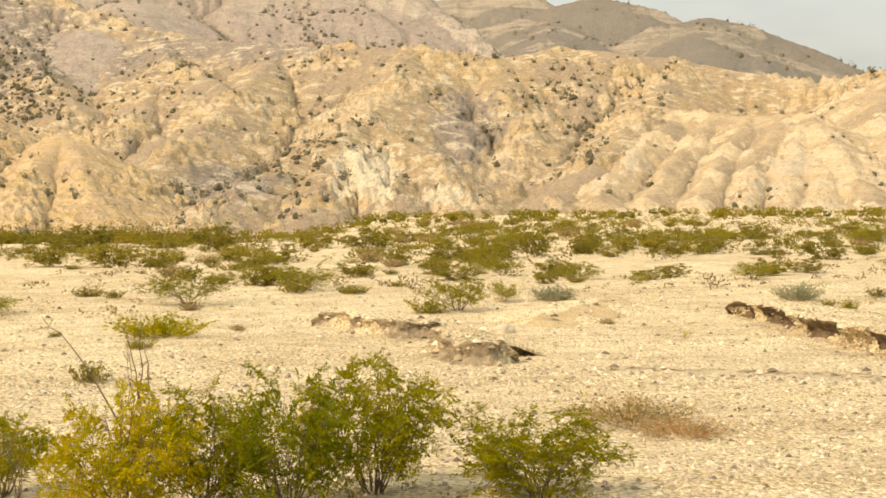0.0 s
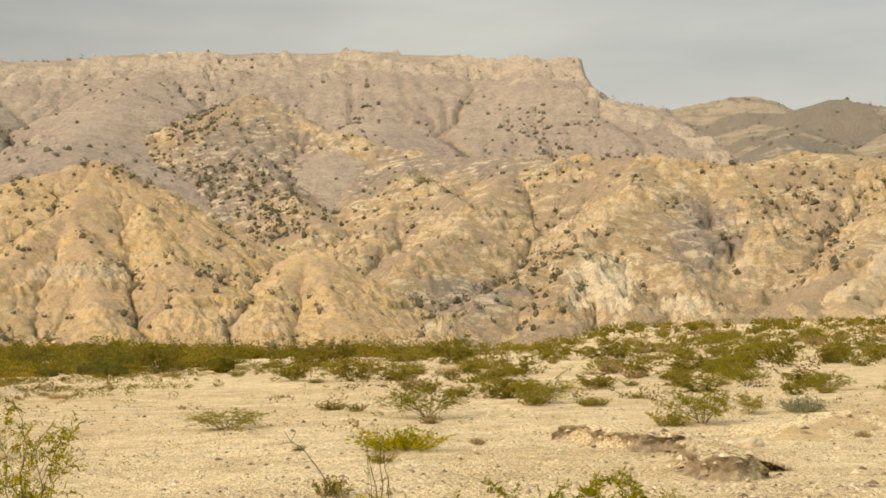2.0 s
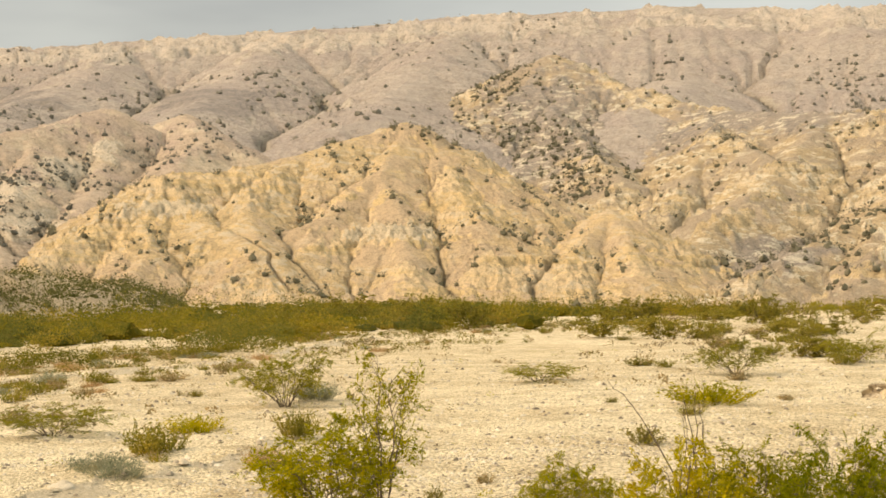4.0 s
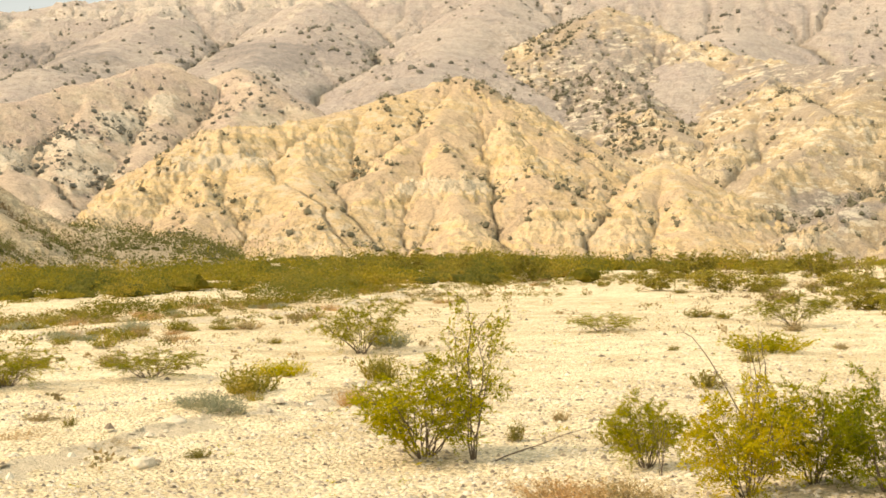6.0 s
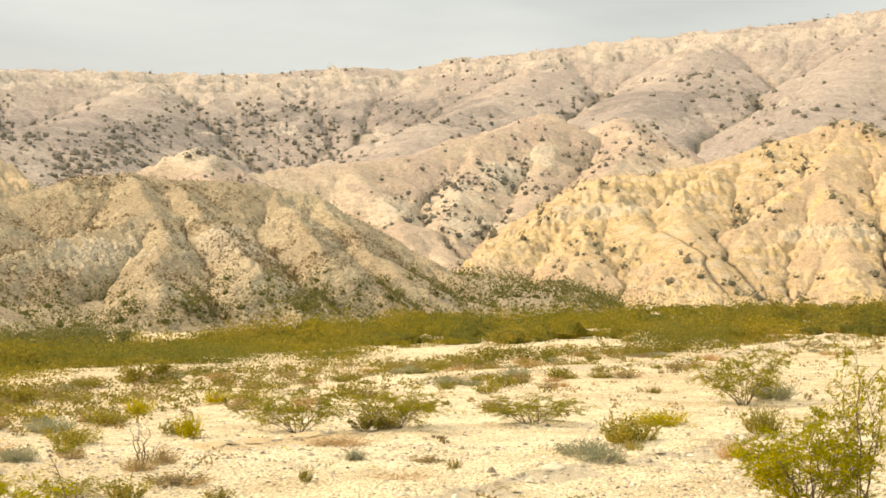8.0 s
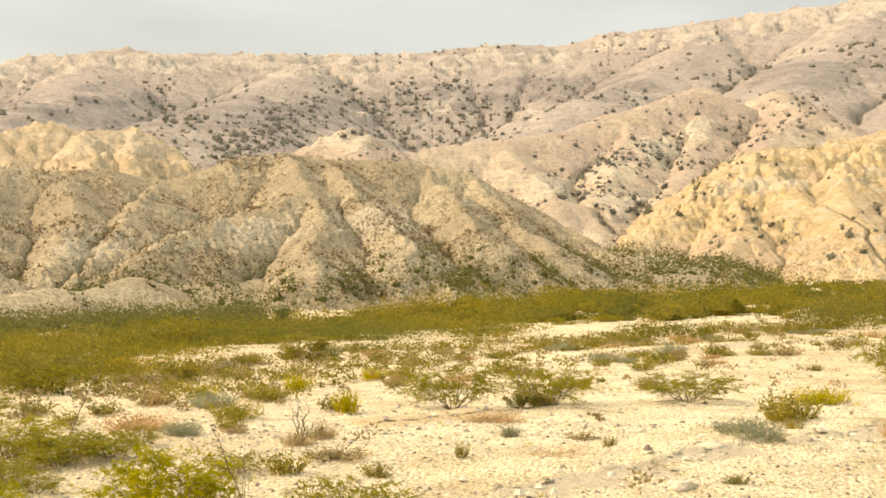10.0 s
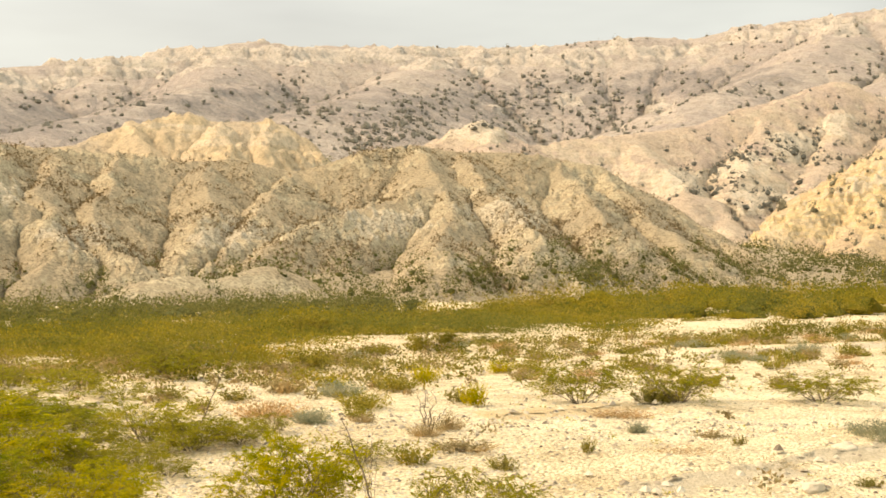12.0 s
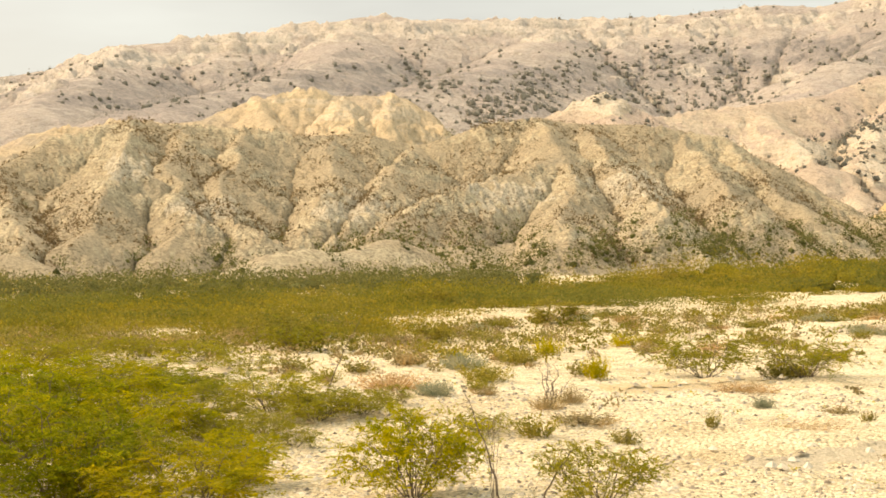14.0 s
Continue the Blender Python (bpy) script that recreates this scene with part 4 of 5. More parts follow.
def tussock(name, seed, width, height, count, mat, wide=0.10, droop=0.5, per=8, leaf=0.13):
    """A tuft of stalks fanning out of the ground."""
    rng = np.random.default_rng(seed)
    az = rng.uniform(0, 2 * math.pi, count)
    lean = rng.uniform(0, 1, count) ** 0.7
    root = np.stack([np.cos(az), np.sin(az), az * 0], -1) * (lean * width * 0.28)[:, None]
    way = np.stack([np.cos(az) * lean * width * 0.42, np.sin(az) * lean * width * 0.42, height * rng.uniform(0.5, 1.0, count) * (1 - 0.35 * lean * droop)], -1)
    L = np.linalg.norm(way, axis=1)
    c1, f1 = blades(rng, root, way, L, wide * 0.3)
    # side leaves on the stalks
    k = rng.uniform(0.2, 1.0, (count, per))
    c = (root[:, None] + way[:, None] * k[..., None]).reshape(-1, 3)
    d = rng.normal(size=c.shape) + np.array([0, 0, 0.4])
    c = c + rng.normal(size=c.shape) * height * 0.05
    c[:, 2] = np.maximum(c[:, 2], 0.01)
    c2, f2 = blades(rng, c, d, height * leaf, 0.55)
    root_ob = new(name)
    a = new("stalk_tuft", raw_mesh("stalk_tuft", c1, f1, mat))
    b = new("foliage", raw_mesh("foliage", c2, f2, mat))
    a.parent = b.parent = root_ob
    return root_ob, width, height


def plant_out(kinds, places, label, category, group, sink=0.03, seed=0):
    """Sets the kinds out in turn: the first of each stays the pattern, the rest are copies of it."""
    rng = np.random.default_rng(seed)
    used = set()
    for i, (x, y, w, h) in enumerate(places):
        ob, w0, h0 = kinds[i % len(kinds)]
        m = Matrix.Translation((x, y, float(ground_z(x, y)) - sink)) @ Matrix.Rotation(rng.uniform(0, 6.28), 4, "Z") @ Matrix.Diagonal((w / w0, w / w0, h / h0, 1))
        if i % len(kinds) in used:
            tagged(copy_thing(ob, m), label, category, group)
        else:
            used.add(i % len(kinds))
            ob["pattern"] = 1
            tagged(ob, label, category, group)
            FIRST.append((ob, m))


FIRST = []
# east, north, width, height
LEAFY_AT = (
    (-2.6, 19.6, 1.53, 1.33), (-1.6, 19.2, 1.64, 1.49), (-0.7, 20.3, 1.89, 1.56), (1.2, 19.7, 1.90, 1.05), (-19.4, 7.4, 3.00, 1.48), (-16.6, 11.6, 2.05, 1.30),
    (-31.6, 13.4, 3.59, 0.83), (-26.9, 9.4, 2.77, 1.20), (-23.2, 10.2, 2.67, 1.06), (-22.0, 7.1, 2.82, 1.56), 
    (-25.3, 9.2, 3.26, 1.30), (-27.3, 11.0, 3.33, 1.05), (-32.8, 10.7, 2.78, 1.00), (-29.1, 14.1, 2.86, 0.62), (-19.6, 10.2, 1.80, 0.86),
)
LEAFY_AT += (
    
)
GOLDEN_AT = (
    (-3.3, 18.6, 1.62, 1.50), (-17.1, 8.3, 2.40, 0.95), (-19.0, 7.6, 1.00, 1.00),
)
THORN_AT = (
    (-14.3, 13.1, 1.74, 0.91), (-26.0, 27.5, 2.74, 1.22), (-24.2, 29.4, 2.60, 1.16), (-21.9, 32.5, 2.83, 0.76), (-19.8, 41.4, 3.13, 1.77), (-40.2, 23.5, 2.62, 1.05),
    (-13.8, 49.0, 2.45, 0.67), (-7.8, 53.1, 2.80, 1.12), (-4.3, 60.9, 2.69, 1.08), (1.5, 49.8, 2.40, 1.04), (3.4, 54.7, 1.33, 0.78),
)
GREY_AT = (
    (5.2, 55.0, 1.55, 0.70), (-19.6, 43.1, 1.33, 0.76), (-16.3, 26.3, 1.25, 0.52), (13.5, 52.6, 1.43, 0.73), (-34.1, 49.4, 1.20, 0.67), (-26.0, 18.7, 0.78, 0.45),
    (-20.4, 23.4, 0.45, 0.32), (-34.5, 45.3, 1.03, 0.50), (-15.2, 25.1, 0.91, 0.56),
)
YELLOW_AT = (
    (-17.0, 29.4, 1.30, 0.89), (-19.1, 34.7, 1.43, 0.56), (-15.2, 32.9, 0.95, 0.87), (-34.7, 29.5, 0.91, 0.69), (-31.9, 26.0, 1.16, 0.60), (-36.3, 34.3, 1.10, 0.52),
    (13.3, 46.4, 0.57, 0.54), (-34.8, 25.9, 0.70, 0.49), (-43.3, 31.1, 1.50, 0.68), (-6.5, 39.9, 2.21, 0.66), (-24.7, 29.5, 1.08, 0.46), (-26.6, 24.2, 0.65, 0.72),
)
TUFT_AT = (
    (-6.7, 32.6, 0.80, 0.48), (-6.5, 37.0, 0.61, 0.33), (5.7, 45.0, 0.54, 0.23), (-9.3, 40.4, 0.39, 0.18), (-26.2, 20.2, 0.69, 0.35), (10.4, 46.4, 1.06, 0.39),
    (-12.3, 57.6, 1.33, 0.40), (-10.9, 55.9, 0.75, 0.38), (-4.7, 41.3, 0.46, 0.21), (16.6, 53.3, 0.84, 0.38), (0.5, 49.1, 1.19, 0.62), (-8.4, 26.6, 0.34, 0.27),
    (-8.3, 23.7, 0.35, 0.43), (-6.4, 23.5, 0.69, 0.39), (-19.0, 24.1, 0.79, 0.22), (-17.2, 22.8, 0.37, 0.32), (-18.6, 19.9, 0.26, 0.37), (-25.4, 19.7, 0.60, 0.26),
)
TUFT_AT += (
    (-18.6, 17.7, 0.62, 0.31), (-20.0, 16.7, 0.74, 0.49), (-20.5, 18.4, 1.22, 0.31), (-12.9, 20.5, 0.47, 0.20), (-16.2, 28.2, 0.37, 0.39), (-16.5, 28.5, 0.32, 0.34),
    (-24.4, 43.9, 0.60, 0.28),
)
DRY_AT = (
    (-5.9, 22.7, 0.57, 0.33), (-5.7, 18.1, 1.31, 0.42), (-4.9, 18.2, 1.15, 0.38), (-17.3, 21.3, 1.67, 0.24), (-22.6, 19.2, 0.75, 0.40), (-27.3, 18.4, 1.72, 0.56),
    (3.3, 26.1, 2.02, 0.51), (-13.9, 28.6, 0.90, 0.54), (-23.0, 20.2, 0.74, 0.49), (3.9, 25.0, 1.32, 0.35), (-15.6, 21.5, 1.29, 0.24), (-22.7, 25.4, 1.51, 0.30),
)
STEM_AT = (
    (-3.8, 22.0, 0.54, 2.08), (-15.0, 11.8, 0.31, 1.55), (-18.3, 9.1, 0.33, 1.00), (-4.9, 20.4, 0.35, 0.99), (-22.8, 19.4, 0.95, 1.05),
)
TALL_AT = (
    (-8.4, 21.8, 1.35, 2.70),
)
SPRAY_AT = (
    (-9.2, 21.6, 2.37, 1.57), (-5.3, 21.1, 1.32, 1.06),
)
MID_AT = (
    (-9.1, 84.9, 3.27, 1.21), (-21.2, 87.9, 2.95, 1.46), (-17.5, 86.7, 3.73, 1.36), (5.5, 89.8, 3.97, 1.35), (2.4, 87.9, 3.20, 1.05), (7.8, 89.5, 2.42, 1.55),
    (11.7, 97.7, 2.46, 1.06), (15.9, 89.5, 2.97, 1.47), (20.2, 96.3, 2.66, 1.10), (24.3, 85.5, 2.91, 1.20), (19.3, 71.7, 1.70, 0.65), (-3.1, 117.9, 4.57, 1.28),
    (-7.4, 121.9, 3.79, 1.33), (22.8, 93.4, 2.23, 0.63), (0.2, 134.1, 3.13, 1.10), (18.4, 122.9, 2.90, 1.01), (29.6, 131.6, 2.89, 0.95), (37.8, 117.4, 2.88, 1.10),
)
MID_AT += (
    (47.8, 154.4, 4.43, 1.14), (19.0, 169.5, 4.01, 1.14), (8.7, 176.2, 4.84, 1.38), (-14.7, 113.1, 4.11, 2.05), (-28.7, 124.5, 4.09, 2.05), (-29.0, 135.2, 4.98, 2.32),
    (-41.7, 24.1, 2.52, 1.06), (-42.9, 30.9, 1.48, 0.85), (-63.5, 45.2, 2.81, 1.25), (-47.2, 40.5, 2.25, 1.12), (-71.0, 54.2, 2.15, 1.25), (-68.0, 68.1, 2.70, 1.16),
    (-49.7, 130.1, 6.13, 2.79), (-76.9, 176.8, 6.94, 3.09), (-38.1, 110.6, 3.75, 2.34), (-61.7, 128.1, 4.55, 2.28),
)

THORN_AT += (
    (-26.2, 14.6, 3.2, 0.85), (-24.9, 15.2, 1.9, 0.60), (-22.7, 11.7, 1.9, 0.60), (-25.0, 12.1, 2.5, 0.90), (-20.0, 8.5, 2.3, 1.10),
    (-25.4, 17.1, 1.1, 0.42), (-22.1, 12.8, 1.1, 0.42),
    (-37.5, 13.4, 3.00, 0.80), (-39.8, 16.0, 2.60, 0.70), (-40.3, 18.0, 2.80, 0.75), (-37.0, 18.3, 2.20, 0.60), (-33.6, 18.0, 1.80, 0.50),
    (-24.5, 14.7, 1.90, 0.62), (-24.6, 15.9, 1.50, 0.50), (-23.4, 13.0, 1.60, 0.55), (-22.8, 11.6, 1.40, 0.55), (-20.9, 16.2, 1.30, 0.42),
)


leafy = [shrub("thorn_bush", 11 + i, 3.0, 1.7, 16, 8, 8, 16, 0.064, LEAF_FRESH if i == 1 else LEAF_GREEN, low=0.10, leaf_wide=0.44, thick=0.008, reach=0.5) for i in range(3)]
plant_out(leafy, LEAFY_AT, "leafy green thorn bush on pale gravel", "bush", "leafy thorn bushes", seed=1)
golden = [shrub("thorn_bush", 31, 2.2, 1.5, 14, 8, 8, 16, 0.058, LEAF_YELLOW, low=0.12, leaf_wide=0.42, thick=0.008)]
plant_out(golden, GOLDEN_AT, "yellow-green flowering thorn bush on gravel", "bush", "yellow thorn bushes", seed=2)
airy = [shrub("thorn_shrub", 41 + i, 2.8, 1.3, 13, 6, 7, 13, 0.062, LEAF_THORN, reach=0.55, low=0.2, leaf_wide=0.38, thick=0.009) for i in range(3)]
plant_out(airy, THORN_AT, "airy olive thorn shrub with bare twigs", "shrub", "thorn shrubs", seed=3)
tall = [shrub("sapling", 51, 1.9, 2.8, 5, 9, 6, 11, 0.060, LEAF_GREEN, thick=0.007, reach=0.26, low=0.4, droop=0.02)]
plant_out(tall, TALL_AT, "tall thin thorn sapling with sparse leaves", "sapling", "saplings", seed=4)
grey = [tussock("grey_bush", 61 + i, 1.4, 0.7, 170, LEAF_GREY, 0.12, 0.9, 12, 0.10) for i in range(2)]
plant_out(grey, GREY_AT, "rounded grey-green bush on pale gravel", "bush", "grey bushes", seed=5)
broom = [tussock("broom_bush", 71 + i, 1.2, 0.7, 130, LEAF_YELLOW if i else LEAF_MID, 0.10, 0.6, 10, 0.11) for i in range(2)]
plant_out(broom, YELLOW_AT, "yellow-green broom-like bush on pale gravel", "bush", "broom bushes", seed=6)
tufts = [tussock("small_tuft", 81 + i, 0.6, 0.35, 60, (LEAF_OLIVE, LEAF_MID, LEAF_DRY)[i], 0.12, 0.5, 9, 0.16) for i in range(3)]
plant_out(tufts, TUFT_AT, "small dark olive tuft on gravel", "tuft", "small tufts", seed=7)
dry = [tussock("dry_brush", 91 + i, 1.3, 0.5, 300, LEAF_RUST if i else LEAF_DRY, 0.06, 0.9, 4, 0.1) for i in range(2)]
plant_out(dry, DRY_AT, "dead reddish-brown dry brush", "dry brush", "dry brush", seed=8)
stems = [shrub("bare_stems", 101, 0.7, 2.0, 5, 3, 3, 1, 0.03, LEAF_DRY, thick=0.006, reach=0.16)]
plant_out(stems, STEM_AT, "bare leafless upright stems", "stems", "bare stems", seed=9)
spray = [shrub("thorn_bush", 57, 3.0, 1.9, 17, 8, 8, 16, 0.066, LEAF_GREEN, reach=0.46, low=0.15, leaf_wide=0.42, thick=0.008)]
plant_out(spray, SPRAY_AT, "open yellow-green thorn bush with arching sprays", "bush", "leafy thorn bushes", seed=14)
mid = [shrub("mesquite_bush", 111 + i, 4.2, 2.0, 11, 7, 7, 8, 0.14, LEAF_MID, thick=0.007, leaf_wide=0.5, droop=0.2, low=0.1) for i in range(3)]
plant_out(mid, MID_AT, "olive-green mesquite bush on the flat", "bush", "mesquite bushes", seed=10)


# ---- long bare wands ----
def wand(base, tip, rise, seed, label):
    """A single arching stem with short side twigs and a few leaves."""
    rng = np.random.default_rng(seed)
    a = np.array([*base, float(ground_z(*base)) - 0.05])
    b = np.array(tip)
    pts = curve(a, b, np.array([0, 0, rise]), 12)
    pts[1:-1] += rng.normal(size=(10, 3)) * 0.015
    co, faces, lc, lw = [], [], [], []
    tube(co, faces, pts, 0.016, 0.004, 5)
    for _ in range(9):
        i = rng.integers(4, 11)
        d = rng.normal(size=3) * np.array([1, 1, 0.6]) + np.array([0, 0, 0.4])
        q = pts[i] + d / np.linalg.norm(d) * rng.uniform(0.08, 0.3)
        tube(co, faces, np.array([pts[i], q]), 0.005, 0.002, 3)
        for _k in range(3):
            lc.append(pts[i] + (q - pts[i]) * rng.uniform(0.4, 1))
            lw.append(rng.normal(size=3))
    root_ob = new("wand")
    stem_ob = new("stem", raw_mesh("stem", np.array(co), faces, BARK))
    lco, lf = blades(rng, np.array(lc), np.array(lw), 0.05)
    leaf_ob = new("foliage", raw_mesh("foliage", lco, lf, LEAF_GREEN))
    stem_ob.parent = leaf_ob.parent = root_ob
    return tagged(root_ob, label, "stem", "long wands")


wand((-8.07, 21.55), (-6.42, 22.10, 0.36), 0.05, 1, "fallen bare branch leaning over gravel")
wand((-3.67, 21.99), (-4.94, 21.74, 2.08), 0.5, 2, "long bare arching stem rising from bush")
wand((-3.49, 21.39), (-3.79, 21.34, 1.92), 0.1, 3, "thin upright bare stem in bush")
wand((-3.40, 21.39), (-3.58, 21.36, 1.84), 0.1, 4, "thin upright bare stem in bush")
wand((-15.14, 12.07), (-15.50, 11.61, 1.38), 0.3, 5, "long leaning stem above gravel")
wand((-14.76, 12.35), (-14.36, 12.81, 0.56), 0.3, 6, "thin bent stem over gravel")
wand((-25.47, 15.30), (-24.97, 16.10, 1.67), 0.1, 7, "thin leaning stem in bush")

# scattered small plants along the thicket's edge and on the flat
SC = np.random.default_rng(5)


def thicket_edge(az):
    return np.interp(az, (4, 9, 16, 21, 24, 29, 35, 42, 48, 55, 66, 80), (185, 150, 128, 110, 102, 90, 79, 73, 64, 58, 55, 52))


def polar(az, r):
    return -np.sin(np.radians(az)) * r, np.cos(np.radians(az)) * r


small = []
while len(small) < 290:
    az = SC.uniform(6, 73)
    r = thicket_edge(az) - abs(SC.normal()) * 17 + 4
    x, y = polar(az, r)
    if r > 34 and perlin(np.array(x * 0.09), np.array(y * 0.09)) > -0.12:
        w = SC.uniform(0.5, 1.3)
        small.append((x, y, w, w * SC.uniform(0.28, 0.55)))


def strew(kinds, places, label, category, group, seed):
    rng = np.random.default_rng(seed)
    for x, y, w, h in places:
        ob, w0, h0 = kinds[rng.integers(len(kinds))]
        m = Matrix.Translation((x, y, float(ground_z(x, y)) - 0.03)) @ Matrix.Rotation(rng.uniform(0, 6.28), 4, "Z") @ Matrix.Diagonal((w / w0, w / w0, h / h0, 1))
        tagged(copy_thing(ob, m), label, category, group)


strew([tufts[0], tufts[1], tufts[2], dry[0], tufts[2], tufts[1], grey[1], broom[0], dry[1]], small, "low scrub plant at the thicket's edge", "scrub plant", "scrub plants", 12)

flat = []
while len(flat) < 140:
    az, r = SC.uniform(-20, 9), 48 * (280 / 48) ** SC.uniform() ** 0.7
    x, y = polar(az, r)
    if perlin(np.array(x * 0.03 + 9), np.array(y * 0.03)) > -0.1:
        w = SC.uniform(0.6, 1.5) * (0.7 + r / 160)
        flat.append((x, y, w, w * SC.uniform(0.35, 0.6)))
fan_bushes = []
while len(fan_bushes) < 95:
    az, r = SC.uniform(-21, 10), 64 * (170 / 64) ** SC.uniform()
    x, y = polar(az, r)
    if perlin(np.array(x * 0.05 + 3), np.array(y * 0.035)) > -0.15 and not (2 < x < 11 and r < 62):
        w = SC.uniform(0.9, 2.2) * (0.8 + r / 250)
        fan_bushes.append((x, y, w, w * SC.uniform(0.3, 0.5)))
strew([mid[0], airy[0], mid[1], airy[1], mid[2]], fan_bushes, "olive thorn shrub on the gravel fan", "shrub", "fan shrubs", 14)
strew([tufts[0], tufts[1], broom[0], tufts[1], tufts[2]], flat, "low olive scrub on the gravel fan", "scrub plant", "fan scrub", 13)
for ob, m in FIRST:
    ob.matrix_basis = m
    del ob["pattern"]


# ---- thicket and hill scrub ----
def cores(rng, at, wide, high, fat):
    """A lumpy heart for each bush, so that no light falls through its middle."""
    n = len(at)
    lat = np.array([(0.0, 0, -0.1)] + [(math.cos(a) * 1.0, math.sin(a) * 1.0, 0.25) for a in np.arange(7) * 0.898] + [(math.cos(a) * 0.8, math.sin(a) * 0.8, 0.65) for a in np.arange(7) * 0.898 + 0.4] + [(0, 0, 0.85)])
    tri = [(0, 1 + (k + 1) % 7, 1 + k) for k in range(7)] + [(1 + k, 1 + (k + 1) % 7, 8 + k) for k in range(7)] + [(1 + (k + 1) % 7, 8 + (k + 1) % 7, 8 + k) for k in range(7)] + [(8 + k, 8 + (k + 1) % 7, 15) for k in range(7)]
    v = lat[None] * rng.uniform(0.65, 1.1, (n, 16, 1)) * np.stack([wide * fat, wide * fat, high * min(0.72, fat * 2.2)], -1)[:, None, :]
    return (at[:, None, :] + v).reshape(-1, 3), (np.arange(n)[:, None, None] * 16 + np.array(tri)[None]).reshape(-1, 3)


def stuff(name, label, category, at, wide, high, per, leaf, mat, seed, heart=True, fat=0.26):
    rng = np.random.default_rng(seed)
    co, f = clumps(rng, at, wide, high, per, leaf)
    faces = f.tolist()
    if heart:
        hc, hf = cores(rng, at, wide, high, fat)
        faces += (hf + len(co)).tolist()
        co = np.concatenate([co, hc])
    return tagged(new(name, raw_mesh(name, co, faces, mat)), label, category, kind="stuff")


def thicket(n, seed):
    rng = np.random.default_rng(seed)
    az = rng.uniform(7, 78, n * 3)
    lo = thicket_edge(az) * (1.03 - np.interp(az, (45, 58), (0.30, 0.12)) * fbm(az * 0.30, az * 0 + 2.5, 4))
    hi = np.interp(az, (7, 14, 30, 38, 44, 52, 78), (300, 440, 470, 270, 138, 99, 83))
    r = lo * (hi / lo) ** rng.uniform(0, 1, n * 3)
    x, y = polar(az, r)
    keep = (fbm(x * 0.035, y * 0.035, 3) + 0.55 * smooth(12, 26, az) + 0.18 * rng.normal(size=n * 3) - 0.3 * smooth(1.35, 1.0, r / lo)) > -0.02
    x, y = x[keep][:n], y[keep][:n]
    w = 1.6 + 5.0 * rng.uniform(0, 1, len(x)) ** 1.6
    return np.stack([x, y, ground_z(x, y) - 0.05], -1), w, w * rng.uniform(0.22, 0.62, len(x)) * (0.85 + 0.5 * fbm(x * 0.06, y * 0.06, 2)) * np.interp(np.degrees(np.arctan2(-x, y)), (38, 48), (1.0, 0.50)), np.hypot(x, y)


at, w, h, r = thicket(1900, 3)
front = r < 100
some = ~front | (np.arange(len(r)) % 9 < 5)
at, w, h, r, front = at[some], w[some] * np.where(front[some], 1.3, 1.0), h[some], r[some], front[some]
tone = fbm(at[:, 0] * 0.05 + 11, at[:, 1] * 0.05, 3) + 0.3 * np.random.default_rng(4).normal(size=len(r))
for k, (lo_t, hi_t, mat, what) in enumerate(((-9, -0.32, LEAF_SERE, "sere yellow-brown"), (-0.32, 0.28, LEAF_THICKET, "olive-green"), (0.28, 9, LEAF_DEEP, "deep green"))):
    own = (tone >= lo_t) & (tone < hi_t)
    a, b = own & front, own & ~front
    stuff("thicket", "feathery " + what + " front of the mesquite thicket", "thicket", at[a], w[a], h[a], 680, 0.07 + 0.0005 * r[a], mat, 4 + k, heart=False)
    stuff("thicket", "dense " + what + " thicket of low mesquite", "thicket", at[b], w[b], h[b], 250, 0.09 + 0.0009 * r[b], mat, 14 + k, fat=0.28)



def on_hill(label, n, seed, pick):
    """Places on a hill's slope: pick(x, y, z, slope, noise) says how likely."""
    X, Y, Z, gully = HILLS[label]
    rng = np.random.default_rng(seed)
    i, j = rng.integers(2, X.shape[0] - 2, n * 40), rng.integers(6, X.shape[1] - 6, n * 40)
    x, y, z = X[i, j], Y[i, j], Z[i, j]
    above = z - ground_z(x, y)
    keep = (above > 0.3) & (rng.uniform(size=n * 40) < pick(x, y, z) * (0.4 + 1.3 * gully[i, j]))
    return np.stack([x, y, z], -1)[keep][:n], rng


def hill_scrub(label, text, n, seed, lo, hi, per, grain, mat, leaf, groves=()):
    """Bushes strewn over a hill in loose patches, and in groves: bearing, height above the eye, their spread, how many."""
    at, rng = on_hill(label, n, seed, lambda x, y, z: smooth(-0.2, 0.75, fbm(x / grain, y / grain, 3)) + 0.05)
    for g_az, g_el, s_az, s_el, count in groves:
        def near(x, y, z):
            az, el = np.degrees(np.arctan2(-x, y)), np.degrees(np.arctan2(z - EYE, np.hypot(x, y)))
            return np.exp(-((az - g_az) / s_az) ** 2 - ((el - g_el) / s_el) ** 2)
        more, _ = on_hill(label, count * 30, seed + 1000 + int(g_az * 10), near)
        at = np.concatenate([at, more[:count]])
    w = lo + (hi - lo) * rng.uniform(0, 1, len(at)) ** 2
    at[:, 2] -= 0.15 * w
    stuff("hill_scrub", text, "hill scrub", at, w, w * rng.uniform(0.75, 1.05, len(at)), per, leaf * w, mat, seed + 1, heart=per > 7, fat=0.36 if lo > 2 else 0.20)


